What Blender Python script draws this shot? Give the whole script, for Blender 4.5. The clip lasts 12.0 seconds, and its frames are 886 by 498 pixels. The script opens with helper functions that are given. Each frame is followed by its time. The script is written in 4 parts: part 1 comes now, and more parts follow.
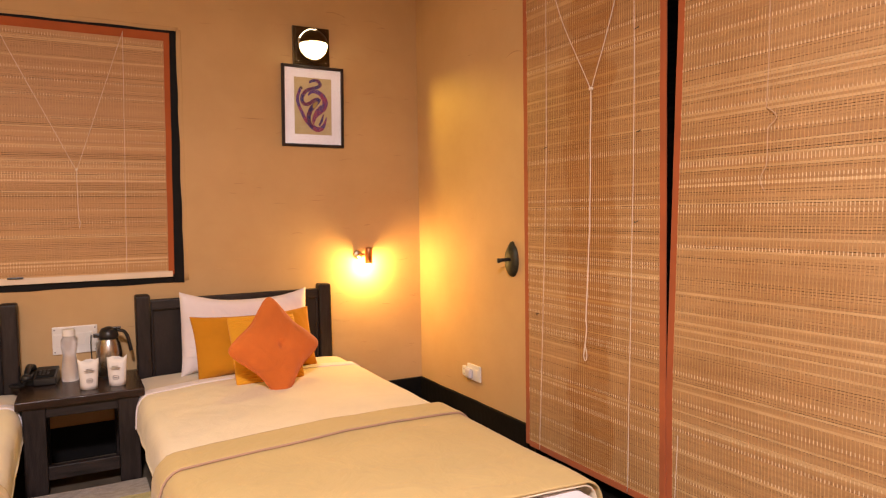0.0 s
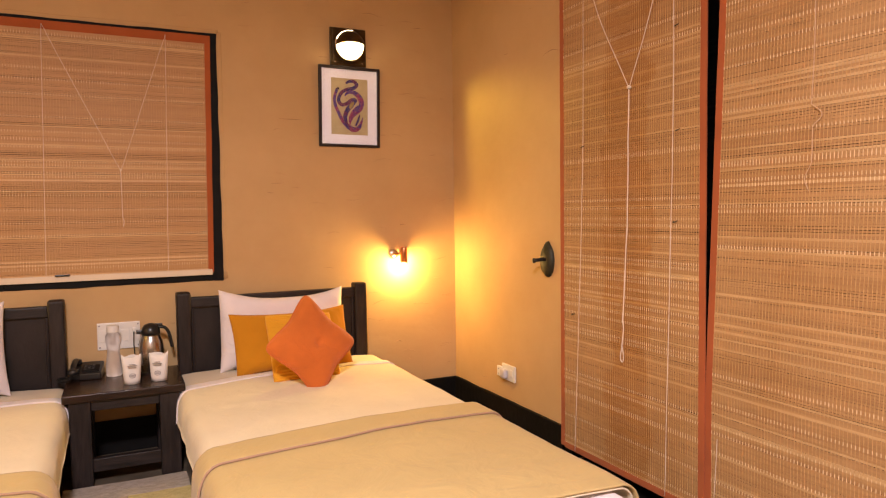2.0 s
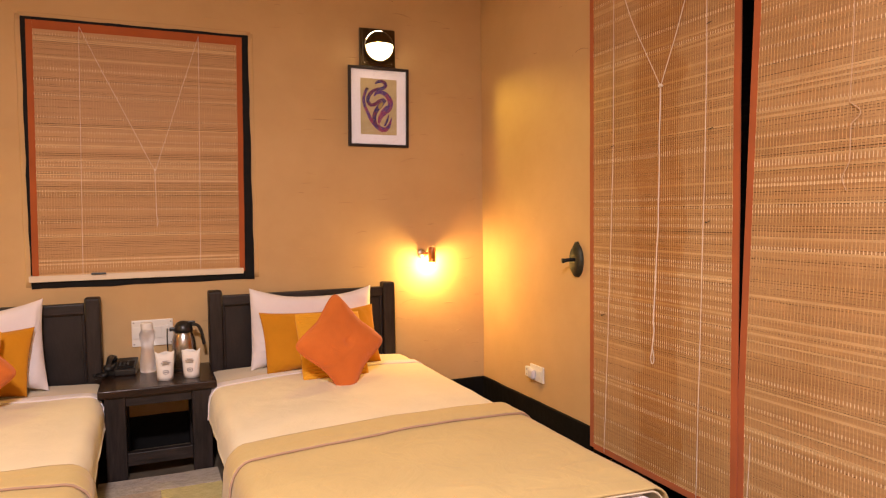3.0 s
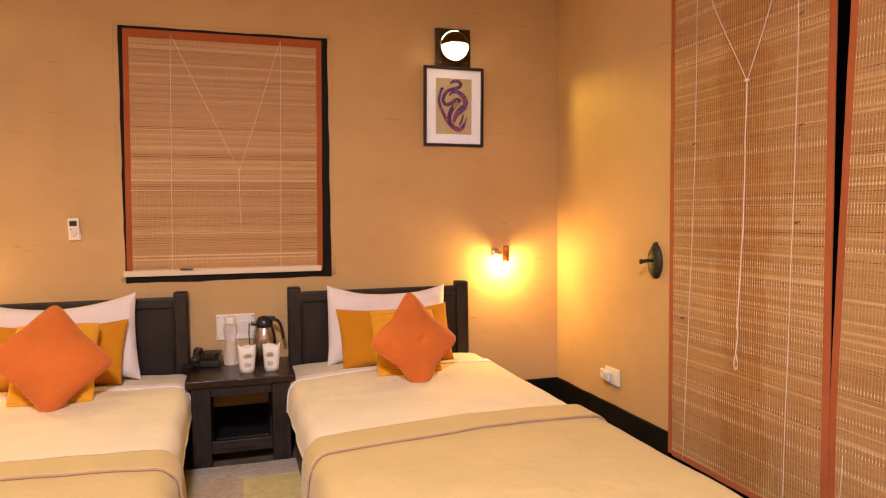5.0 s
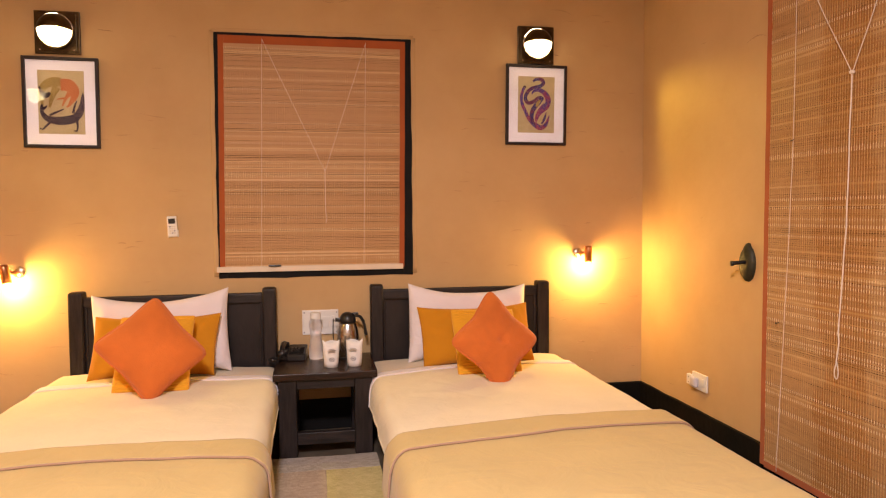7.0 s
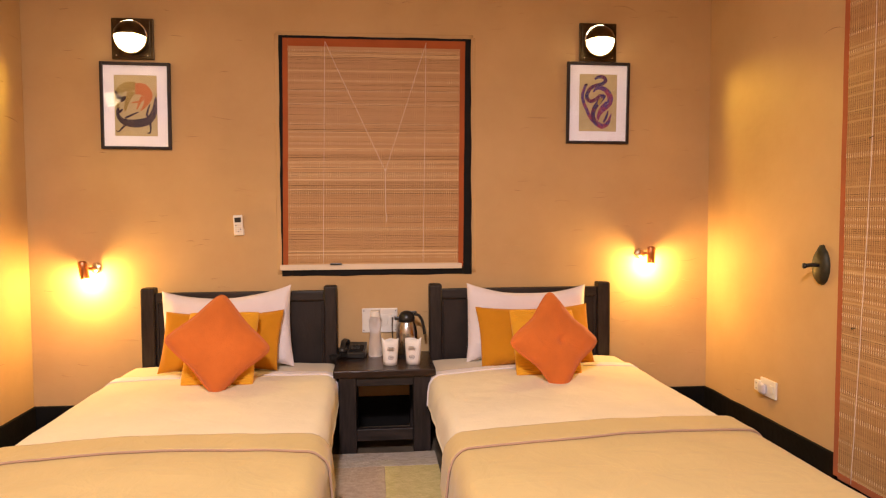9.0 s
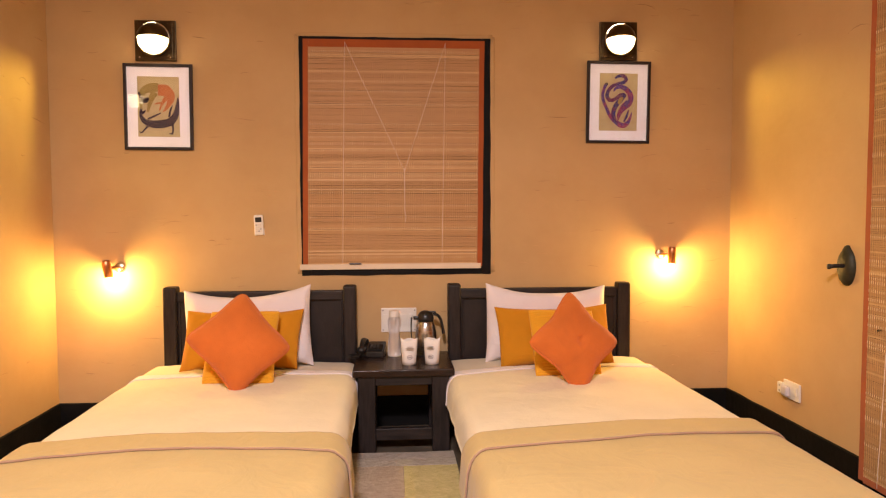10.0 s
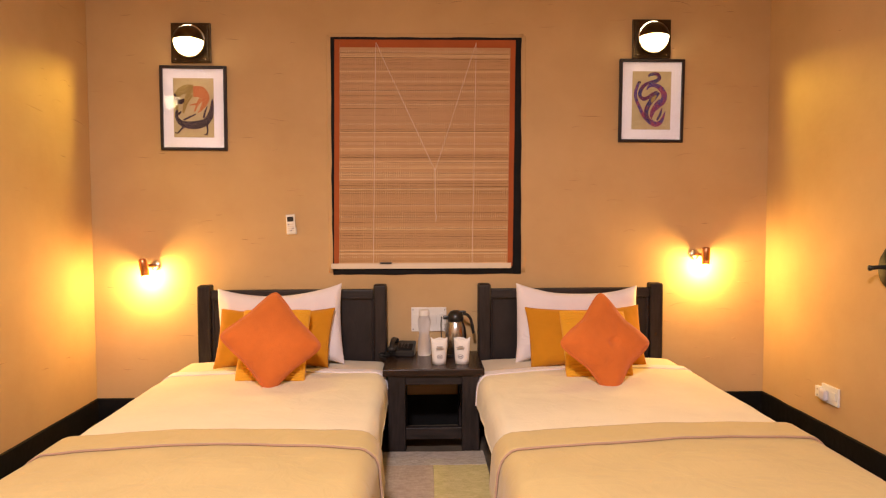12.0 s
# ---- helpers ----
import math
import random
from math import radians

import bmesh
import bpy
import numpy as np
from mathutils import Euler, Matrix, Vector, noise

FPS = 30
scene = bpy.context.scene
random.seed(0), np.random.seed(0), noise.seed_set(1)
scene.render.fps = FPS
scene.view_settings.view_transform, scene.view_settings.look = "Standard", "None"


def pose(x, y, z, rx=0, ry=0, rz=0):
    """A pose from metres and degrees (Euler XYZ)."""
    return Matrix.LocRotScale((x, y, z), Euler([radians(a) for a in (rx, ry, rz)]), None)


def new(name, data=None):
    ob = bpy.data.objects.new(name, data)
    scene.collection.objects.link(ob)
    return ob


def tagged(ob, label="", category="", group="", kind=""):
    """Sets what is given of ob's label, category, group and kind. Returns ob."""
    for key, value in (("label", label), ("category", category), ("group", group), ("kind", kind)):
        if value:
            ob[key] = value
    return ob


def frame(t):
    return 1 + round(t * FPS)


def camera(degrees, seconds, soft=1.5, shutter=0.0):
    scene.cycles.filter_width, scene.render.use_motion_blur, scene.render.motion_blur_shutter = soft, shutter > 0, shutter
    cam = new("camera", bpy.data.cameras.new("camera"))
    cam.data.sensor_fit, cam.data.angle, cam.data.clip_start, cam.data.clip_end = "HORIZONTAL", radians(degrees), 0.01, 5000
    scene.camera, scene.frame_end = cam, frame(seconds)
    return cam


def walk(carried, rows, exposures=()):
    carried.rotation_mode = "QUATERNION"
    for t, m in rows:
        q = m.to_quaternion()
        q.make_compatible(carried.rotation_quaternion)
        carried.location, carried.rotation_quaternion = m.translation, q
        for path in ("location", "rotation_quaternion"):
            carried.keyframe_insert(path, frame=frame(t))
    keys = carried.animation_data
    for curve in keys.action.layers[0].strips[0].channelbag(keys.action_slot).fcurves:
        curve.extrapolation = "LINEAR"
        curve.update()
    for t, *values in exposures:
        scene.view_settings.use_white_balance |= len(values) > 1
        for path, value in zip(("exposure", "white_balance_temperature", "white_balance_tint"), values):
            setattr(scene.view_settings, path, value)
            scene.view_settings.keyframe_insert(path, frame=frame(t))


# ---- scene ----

cam = camera(66.2, 12.0, soft=1.2)
# seconds, x, y, z, yaw, pitch, roll: a tripod pan with a small sideways swing
ROWS = [
    (0.0, 0.052, -4.047, 1.274, -28.52, -3.04, 0.85),
    (0.5, 0.051, -4.047, 1.274, -28.08, -3.03, 0.83),
    (1.0, 0.050, -4.047, 1.274, -27.38, -3.04, 0.81),
    (1.5, 0.049, -4.046, 1.274, -26.62, -3.03, 0.79),
    (2.0, 0.047, -4.046, 1.274, -25.63, -3.03, 0.78),
    (2.5, 0.045, -4.045, 1.274, -24.56, -3.02, 0.74),
    (3.0, 0.042, -4.045, 1.274, -23.31, -3.02, 0.70),
    (5.0, 0.030, -4.042, 1.274, -17.25, -3.02, 0.55),
    (5.5, 0.027, -4.041, 1.274, -15.41, -3.02, 0.53),
    (6.0, 0.023, -4.040, 1.274, -13.67, -3.01, 0.48),
    (6.5, 0.020, -4.040, 1.274, -12.17, -3.03, 0.45),
    (7.0, 0.017, -4.039, 1.274, -10.62, -3.04, 0.38),
    (9.0, 0.008, -4.037, 1.274, -5.78, -3.05, 0.25),
    (9.5, 0.006, -4.036, 1.274, -4.90, -3.05, 0.26),
    (10.0, 0.005, -4.036, 1.274, -4.22, -3.05, 0.24),
    (10.5, 0.003, -4.036, 1.274, -3.48, -3.06, 0.24),
    (11.0, 0.002, -4.035, 1.274, -2.75, -3.07, 0.22),
    (11.5, 0.001, -4.035, 1.274, -2.17, -3.08, 0.24),
    (12.0, 0.000, -4.035, 1.274, -1.74, -3.07, 0.18),
]
walk(cam, [(t, pose(x, y, z, 90 + pitch, roll, yaw)) for t, x, y, z, yaw, pitch, roll in ROWS])

# ---- light ----
SCONCE_W, GLOBE_W, FILL_W = 21.0, 30.0, 236.0
WARM, AMBER, SOFT = (1.0, 0.73, 0.115), (1.0, 0.59, 0.16), (1.0, 0.885, 0.92)
world = bpy.data.worlds.new("night")
world.use_nodes = True
world.node_tree.nodes["Background"].inputs[0].default_value = (0.02, 0.025, 0.04, 1)
world.node_tree.nodes["Background"].inputs[1].default_value = 0.2
scene.world = world
scene.view_settings.exposure = 0.0


def bulb_light(name, place, watts, colour, radius):
    data = bpy.data.lights.new(name, "POINT")
    data.energy, data.color, data.shadow_soft_size = watts, colour, radius
    ob = new(name, data)
    ob.location = place
    return ob


# ---- materials ----
def material(name, colour, rough=0.6, metal=0.0):
    m = bpy.data.materials.new(name)
    m.use_nodes = True
    b = m.node_tree.nodes["Principled BSDF"]
    b.inputs["Base Color"].default_value = (*colour, 1)
    b.inputs["Roughness"].default_value = rough
    b.inputs["Metallic"].default_value = metal
    return m


def node(m, kind, **values):
    n = m.node_tree.nodes.new(kind)
    for key, value in values.items():
        if key in n.inputs:
            n.inputs[key].default_value = value
    return n


def tie(m, a, out, b, socket):
    m.node_tree.links.new(a.outputs[out], b.inputs[socket])


def coords(m, scale=(1, 1, 1), spin=(0, 0, 0)):
    tc = node(m, "ShaderNodeTexCoord")
    mp = node(m, "ShaderNodeMapping")
    mp.inputs["Scale"].default_value = scale
    mp.inputs["Rotation"].default_value = spin
    tie(m, tc, "Object", mp, "Vector")
    return mp


def ramp(m, src, out, stops):
    r = node(m, "ShaderNodeValToRGB")
    e = r.color_ramp.elements
    while len(e) < len(stops):
        e.new(0.5)
    for k, (p, c) in zip(e, stops):
        k.position, k.color = p, (*c, 1)
    tie(m, src, out, r, "Fac")
    return r


def noisy(name, dark, light, scale=(1, 1, 1), size=6.0, detail=6.0, rough=0.6, metal=0.0, bump=0.1, depth=0.004, fine=80.0, spread=(0.3, 0.7)):
    """Two tones mixed by noise, with finer relief."""
    m = material(name, light, rough, metal)
    b = m.node_tree.nodes["Principled BSDF"]
    mp = coords(m, scale)
    n1 = node(m, "ShaderNodeTexNoise", Scale=size, Detail=detail, Roughness=0.6)
    tie(m, mp, "Vector", n1, "Vector")
    r = ramp(m, n1, "Fac", [(spread[0], dark), (spread[1], light)])
    tie(m, r, "Color", b, "Base Color")
    n2 = node(m, "ShaderNodeTexNoise", Scale=fine, Detail=3.0)
    tie(m, mp, "Vector", n2, "Vector")
    bp = node(m, "ShaderNodeBump", Strength=bump, Distance=depth)
    tie(m, n2, "Fac", bp, "Height")
    tie(m, bp, "Normal", b, "Normal")
    return m


def plaster(name):
    """Ochre lime plaster: clouds, fine sand, and slow waves."""
    m = material(name, (0.58, 0.36, 0.17), 0.82)
    b = m.node_tree.nodes["Principled BSDF"]
    mp = coords(m)
    cloud = node(m, "ShaderNodeTexNoise", Scale=1.6, Detail=5.0, Roughness=0.6)
    tie(m, mp, "Vector", cloud, "Vector")
    tone = ramp(m, cloud, "Fac", [(0.3, (0.515, 0.33, 0.15)), (0.7, (0.60, 0.40, 0.195))])
    tie(m, tone, "Color", b, "Base Color")
    sand = node(m, "ShaderNodeTexNoise", Scale=150.0, Detail=4.0)
    tie(m, mp, "Vector", sand, "Vector")
    wave = node(m, "ShaderNodeTexNoise", Scale=4.0, Detail=3.0)
    tie(m, coords(m, (1, 1, 2.2)), "Vector", wave, "Vector")
    b1 = node(m, "ShaderNodeBump", Strength=0.12, Distance=0.002)
    tie(m, sand, "Fac", b1, "Height")
    b2 = node(m, "ShaderNodeBump", Strength=0.16, Distance=0.02)
    tie(m, wave, "Fac", b2, "Height")
    tie(m, b1, "Normal", b2, "Normal")
    tie(m, b2, "Normal", b, "Normal")
    return m


def cloth(name, colour, weave=420.0, rough=0.9, wrinkle=0.25, tone=0.07, folds=0.0, fuzz=0.25):
    """Woven cloth: slight shade changes, soft creases, fine weave, a little sheen."""
    dark = tuple(c * (1 - tone) for c in colour)
    m = material(name, colour, rough)
    b = m.node_tree.nodes["Principled BSDF"]
    b.inputs["Sheen Weight"].default_value = 0.15
    b.inputs["Specular IOR Level"].default_value = 0.2
    mp = coords(m)
    n1 = node(m, "ShaderNodeTexNoise", Scale=5.0, Detail=5.0)
    tie(m, mp, "Vector", n1, "Vector")
    r = ramp(m, n1, "Fac", [(0.3, dark), (0.7, colour)])
    tie(m, r, "Color", b, "Base Color")
    n2 = node(m, "ShaderNodeTexNoise", Scale=weave, Detail=2.0)
    tie(m, mp, "Vector", n2, "Vector")
    crease = node(m, "ShaderNodeTexNoise", Scale=7.0, Detail=4.0, Distortion=0.8)
    tie(m, mp, "Vector", crease, "Vector")
    b1 = node(m, "ShaderNodeBump", Strength=fuzz, Distance=0.001 if fuzz < 0.5 else 0.003)
    tie(m, n2, "Fac", b1, "Height")
    b2 = node(m, "ShaderNodeBump", Strength=wrinkle, Distance=0.02)
    tie(m, crease, "Fac", b2, "Height")
    tie(m, b1, "Normal", b2, "Normal")
    last = b2
    if folds:
        line = node(m, "ShaderNodeTexNoise", Scale=3.2, Detail=3.0, Distortion=0.5)
        tie(m, coords(m, (0.6, 2.6, 2.0), (0, 0, 0.12)), "Vector", line, "Vector")
        peak = ramp(m, line, "Fac", [(0.46, (0, 0, 0)), (0.52, (1, 1, 1)), (0.60, (0.35, 0.35, 0.35))])
        last = node(m, "ShaderNodeBump", Strength=folds, Distance=0.006)
        tie(m, peak, "Color", last, "Height")
        tie(m, b2, "Normal", last, "Normal")
    tie(m, last, "Normal", b, "Normal")
    return m


def bamboo(name, tones, blot_dark, streaked=(0.84, 1.06), stained=False):
    """Split bamboo: every slat its own tone, with streaks along it; a water stain down the middle if asked."""
    m = material(name, (0.5, 0.3, 0.12), 0.55)
    b = m.node_tree.nodes["Principled BSDF"]
    info = node(m, "ShaderNodeObjectInfo")
    r = ramp(m, info, "Random", tones)
    r.color_ramp.interpolation = "CONSTANT"
    streak = node(m, "ShaderNodeTexNoise", Scale=3.0, Detail=5.0)
    tie(m, coords(m, (2.2, 60, 60)), "Vector", streak, "Vector")
    shift = node(m, "ShaderNodeMath")
    shift.operation = "MULTIPLY"
    shift.inputs[1].default_value = 37.0
    tie(m, info, "Random", shift, 0)
    streak.noise_dimensions = "4D"
    tie(m, shift, 0, streak, "W")
    lo, hi = streaked
    g = ramp(m, streak, "Fac", [(0.3, (lo, lo * 0.98, lo * 0.96)), (0.65, (hi, hi, hi))])

    def multiply(a, a_out, c):
        x = node(m, "ShaderNodeMix")
        x.data_type, x.blend_type = "RGBA", "MULTIPLY"
        x.inputs[0].default_value = 1.0
        m.node_tree.links.new(a.outputs[a_out], x.inputs[6])
        m.node_tree.links.new(c.outputs["Color"], x.inputs[7])
        return x
    place = node(m, "ShaderNodeNewGeometry")
    blot = node(m, "ShaderNodeTexNoise", Scale=1.7, Detail=4.0, Roughness=0.6)
    tie(m, place, "Position", blot, "Vector")
    last = multiply(multiply(r, "Color", g), 2, ramp(m, blot, "Fac", [(0.40, (1, 1, 1)), (0.68, blot_dark)]))
    if stained:
        tc, split = node(m, "ShaderNodeTexCoord"), node(m, "ShaderNodeSeparateXYZ")
        tie(m, tc, "Object", split, "Vector")
        ragged = node(m, "ShaderNodeTexNoise", Scale=5.0, Detail=4.0)
        tie(m, place, "Position", ragged, "Vector")
        push = node(m, "ShaderNodeMath")
        push.operation = "MULTIPLY_ADD"
        push.inputs[1].default_value = 0.30
        tie(m, ragged, "Fac", push, 0)
        tie(m, split, "X", push, 2)
        soaked = (0.86, 0.70, 0.46)
        last = multiply(last, 2, ramp(m, push, 0, [(0.015, (1, 1, 1)), (0.04, soaked), (0.29, soaked), (0.325, (1, 1, 1))]))
    m.node_tree.links.new(last.outputs[2], b.inputs["Base Color"])
    return m


def glowing(name, colour, strength, clear):
    """Lit frosted glass that lets the bulb's light through."""
    m = bpy.data.materials.new(name)
    m.use_nodes = True
    t = m.node_tree
    t.nodes.remove(t.nodes["Principled BSDF"])
    e = node(m, "ShaderNodeEmission", Color=(*colour, 1), Strength=strength)
    g = node(m, "ShaderNodeBsdfTransparent")
    x = node(m, "ShaderNodeMixShader", Fac=clear)
    t.links.new(e.outputs[0], x.inputs[1])
    t.links.new(g.outputs[0], x.inputs[2])
    t.links.new(x.outputs[0], t.nodes["Material Output"].inputs["Surface"])
    return m


PLASTER = plaster("ochre_plaster")
SCORED = noisy("scored_plaster", (0.30, 0.17, 0.075), (0.58, 0.36, 0.17), size=2.5, detail=2.0, rough=0.85, spread=(0.42, 0.58))
CEILING = noisy("ceiling_paint", (0.66, 0.58, 0.46), (0.72, 0.64, 0.52), size=3.0, rough=0.85)
BLACK = noisy("black_paint", (0.003, 0.003, 0.003), (0.008, 0.007, 0.007), size=9.0, rough=0.6, bump=0.3, fine=40.0)
BLACK.node_tree.nodes["Principled BSDF"].inputs["Specular IOR Level"].default_value = 0.15
FLOOR = noisy("stone_floor", (0.09, 0.07, 0.05), (0.17, 0.13, 0.09), size=7.0, rough=0.5, bump=0.15)
WOOD = noisy("dark_stained_wood", (0.007, 0.0046, 0.0042), (0.032, 0.0215, 0.0195), scale=(9, 9, 1.2), size=6.0, rough=0.48, bump=0.3, fine=30.0)
WOOD_X = noisy("dark_stained_wood_across", (0.007, 0.0046, 0.0042), (0.032, 0.0215, 0.0195), scale=(1.2, 9, 9), size=6.0, rough=0.48, bump=0.3, fine=30.0)
TABLE = noisy("polished_table_wood", (0.012, 0.006, 0.004), (0.038, 0.019, 0.012), scale=(1.2, 9, 9), size=6.0, rough=0.25, bump=0.2, fine=30.0)
WOOD_PANEL = noisy("dark_stained_panel", (0.007, 0.0044, 0.0040), (0.027, 0.0182, 0.0168), scale=(2.2, 2.2, 1.0), size=5.0, rough=0.5, bump=0.2, fine=40.0, spread=(0.25, 0.75))
for stained_wood in (WOOD, WOOD_X, WOOD_PANEL, TABLE):
    stained_wood.node_tree.nodes["Principled BSDF"].inputs["Specular IOR Level"].default_value = 0.35
SHEET = cloth("white_cotton", (0.82, 0.755, 0.785), wrinkle=0.4, folds=0.3)
DUVET = cloth("cream_cotton", (0.80, 0.70, 0.52), wrinkle=0.38, folds=0.13)
PIPING = cloth("pale_piping", (0.78, 0.66, 0.52))
# Mauve piping, coloured darker to hold the fold's shadow as well.
SEAM = cloth("mauve_seam_and_shadow", (0.42, 0.265, 0.175))
BLANKET = cloth("beige_blanket", (0.575, 0.425, 0.185), weave=260.0, wrinkle=0.45, folds=0.14)
ORANGE = cloth("orange_felt", (0.68, 0.172, 0.032), weave=220.0, wrinkle=0.7, tone=0.24, fuzz=0.7)
MUSTARD = cloth("mustard_cotton", (0.62, 0.255, 0.012), tone=0.16, wrinkle=0.5, folds=0.25)
BORDER = cloth("orange_binding", (0.41, 0.105, 0.032), weave=300.0, tone=0.2)
JUTE = cloth("tan_cord", (0.62, 0.43, 0.28), weave=900.0)
CORD = cloth("white_cord", (0.78, 0.66, 0.55), weave=900.0)
TALL_TONES = [(0.0, (0.40, 0.218, 0.090)), (0.14, (0.425, 0.238, 0.098)), (0.42, (0.44, 0.248, 0.104)), (0.70, (0.46, 0.262, 0.111)), (0.89, (0.58, 0.375, 0.180))]
WINDOW_TONES = [(0.0, (0.46, 0.255, 0.105)), (0.10, (0.485, 0.272, 0.113)), (0.46, (0.50, 0.283, 0.119)), (0.76, (0.525, 0.302, 0.130)), (0.92, (0.64, 0.415, 0.205))]
BAMBOO = bamboo("split_bamboo", TALL_TONES, (0.84, 0.74, 0.60))
BAMBOO_STAINED = bamboo("stained_split_bamboo", TALL_TONES, (0.84, 0.74, 0.60), stained=True)
# The window blind's tones: a little paler, with fainter blotches.
BAMBOO_WINDOW = bamboo("window_split_bamboo", WINDOW_TONES, (0.93, 0.90, 0.86), (0.92, 1.05))
THREAD = noisy("weft_thread", (0.46, 0.265, 0.105), (0.62, 0.385, 0.165), size=30.0, rough=0.8)
THREAD_PALE = noisy("pale_weft_thread", (0.68, 0.48, 0.26), (0.86, 0.68, 0.44), size=30.0, rough=0.8)
WHITE = noisy("white_plastic", (0.78, 0.75, 0.70), (0.82, 0.79, 0.75), size=4.0, rough=0.35, bump=0.02)
LILAC = noisy("pale_lilac_plastic", (0.55, 0.51, 0.56), (0.62, 0.58, 0.63), size=6.0, rough=0.35, bump=0.03)
PAPER = noisy("white_paper", (0.76, 0.72, 0.68), (0.84, 0.80, 0.77), size=14.0, rough=0.75, bump=0.2, fine=60.0)
INK = material("grey_ink", (0.30, 0.275, 0.285), 0.7)
PLASTIC = noisy("black_plastic", (0.008, 0.008, 0.009), (0.016, 0.015, 0.015), size=20.0, rough=0.32, bump=0.05)
STEEL = noisy("brushed_steel", (0.36, 0.34, 0.33), (0.50, 0.48, 0.47), scale=(1, 1, 14), size=18.0, rough=0.26, metal=1.0, bump=0.05)
COPPER = noisy("copper", (0.50, 0.22, 0.11), (0.62, 0.30, 0.16), size=16.0, rough=0.28, metal=1.0, bump=0.05)
BRONZE = noisy("aged_bronze", (0.045, 0.028, 0.012), (0.11, 0.07, 0.03), size=18.0, rough=0.36, metal=0.85, bump=0.2, fine=60.0)
IRON = noisy("dark_green_iron", (0.016, 0.015, 0.008), (0.05, 0.045, 0.024), size=22.0, rough=0.55, metal=0.35, bump=0.3, fine=50.0)
CHROME = material("chrome", (0.8, 0.76, 0.72), 0.22, 1.0)
FRAME = noisy("picture_frame_wood", (0.008, 0.003, 0.003), (0.022, 0.008, 0.006), size=20.0, rough=0.55)
MOUNT = noisy("mount_board", (0.69, 0.60, 0.565), (0.74, 0.645, 0.61), size=8.0, rough=0.8, bump=0.03)
KRAFT = noisy("art_paper", (0.36, 0.25, 0.105), (0.43, 0.30, 0.135), size=22.0, rough=0.85)
PURPLE = noisy("purple_ink", (0.11, 0.012, 0.045), (0.022, 0.016, 0.085), size=24.0, spread=(0.44, 0.56), rough=0.8)
VIOLET = noisy("violet_ink", (0.22, 0.022, 0.06), (0.06, 0.022, 0.12), size=26.0, spread=(0.44, 0.56), rough=0.8)
AUBERGINE = noisy("aubergine_ink", (0.016, 0.005, 0.009), (0.036, 0.010, 0.020), size=12.0, rough=0.8)
RUST = noisy("rust_ink", (0.36, 0.085, 0.014), (0.44, 0.125, 0.022), size=12.0, rough=0.8)
OLIVE = noisy("olive_ink", (0.22, 0.13, 0.02), (0.30, 0.19, 0.04), size=12.0, rough=0.8)
RUG_GREY = noisy("grey_wool", (0.36, 0.30, 0.24), (0.54, 0.46, 0.39), scale=(1, 1.7, 1), size=34.0, rough=0.95, bump=0.8, depth=0.006, fine=70.0)
RUG_BROWN = noisy("taupe_wool", (0.40, 0.29, 0.205), (0.55, 0.42, 0.31), scale=(1, 1.7, 1), size=34.0, rough=0.95, bump=0.8, depth=0.006, fine=70.0)
RUG_YELLOW = noisy("yellow_wool", (0.50, 0.40, 0.16), (0.66, 0.54, 0.26), scale=(1, 1.7, 1), size=34.0, rough=0.95, bump=0.8, depth=0.006, fine=70.0)
GLOW = glowing("lit_globe_glass", (1.0, 0.80, 0.46), 20.0, 0.6)
OPAL = glowing("fill_lamp_opal", (1.0, 0.88, 0.76), 4.0, 0.6)
FILAMENT = glowing("lit_bulb_glass", (1.0, 0.66, 0.25), 14.0, 0.6)
PANE = material("window_glass", (0.002, 0.002, 0.002), 0.08)
BOTTLE = material("frosted_bottle", (0.86, 0.82, 0.82), 0.28)
BOTTLE.node_tree.nodes["Principled BSDF"].inputs["Transmission Weight"].default_value = 0.85
GLAZE = material("picture_glass", (1, 1, 1), 0.0)
GLAZE.node_tree.nodes["Principled BSDF"].inputs["Transmission Weight"].default_value = 1.0
GLAZE.node_tree.nodes["Principled BSDF"].inputs["IOR"].default_value = 1.45
RIB = cloth("ribbed_yellow_knit", (0.76, 0.365, 0.025), tone=0.1)


# ---- mesh helpers ----
def part(name, bm, mat, parent=None, label="", smooth=False):
    """Links a bmesh as one mesh object, under a thing or part if one is given."""
    me = bpy.data.meshes.new(name)
    bm.to_mesh(me)
    bm.free()
    me.materials.append(mat)
    if smooth:
        me.polygons.foreach_set("use_smooth", [True] * len(me.polygons))
    ob = new(name, me)
    ob.parent = parent
    if label:
        ob["label"] = label
    return ob


def thing(name, label, category, group="", kind="", at=None):
    ob = new(name)
    if at is not None:
        ob.matrix_basis = at
    return tagged(ob, label, category, group, kind)


def box(bm, x0, x1, y0, y1, z0, z1, bevel=0.0, seg=2):
    """A box, bevelled if asked, added to bm."""
    r = bmesh.ops.create_cube(bm, size=1)
    vs = r["verts"]
    for v in vs:
        v.co = Vector(((x0 + x1) / 2 + v.co.x * (x1 - x0), (y0 + y1) / 2 + v.co.y * (y1 - y0), (z0 + z1) / 2 + v.co.z * (z1 - z0)))
    if bevel:
        es = list({e for v in vs for e in v.link_edges})
        bmesh.ops.bevel(bm, geom=es, offset=bevel, segments=seg, affect="EDGES", profile=0.6)
    return bm


def boxed(*args, **kw):
    return box(bmesh.new(), *args, **kw)


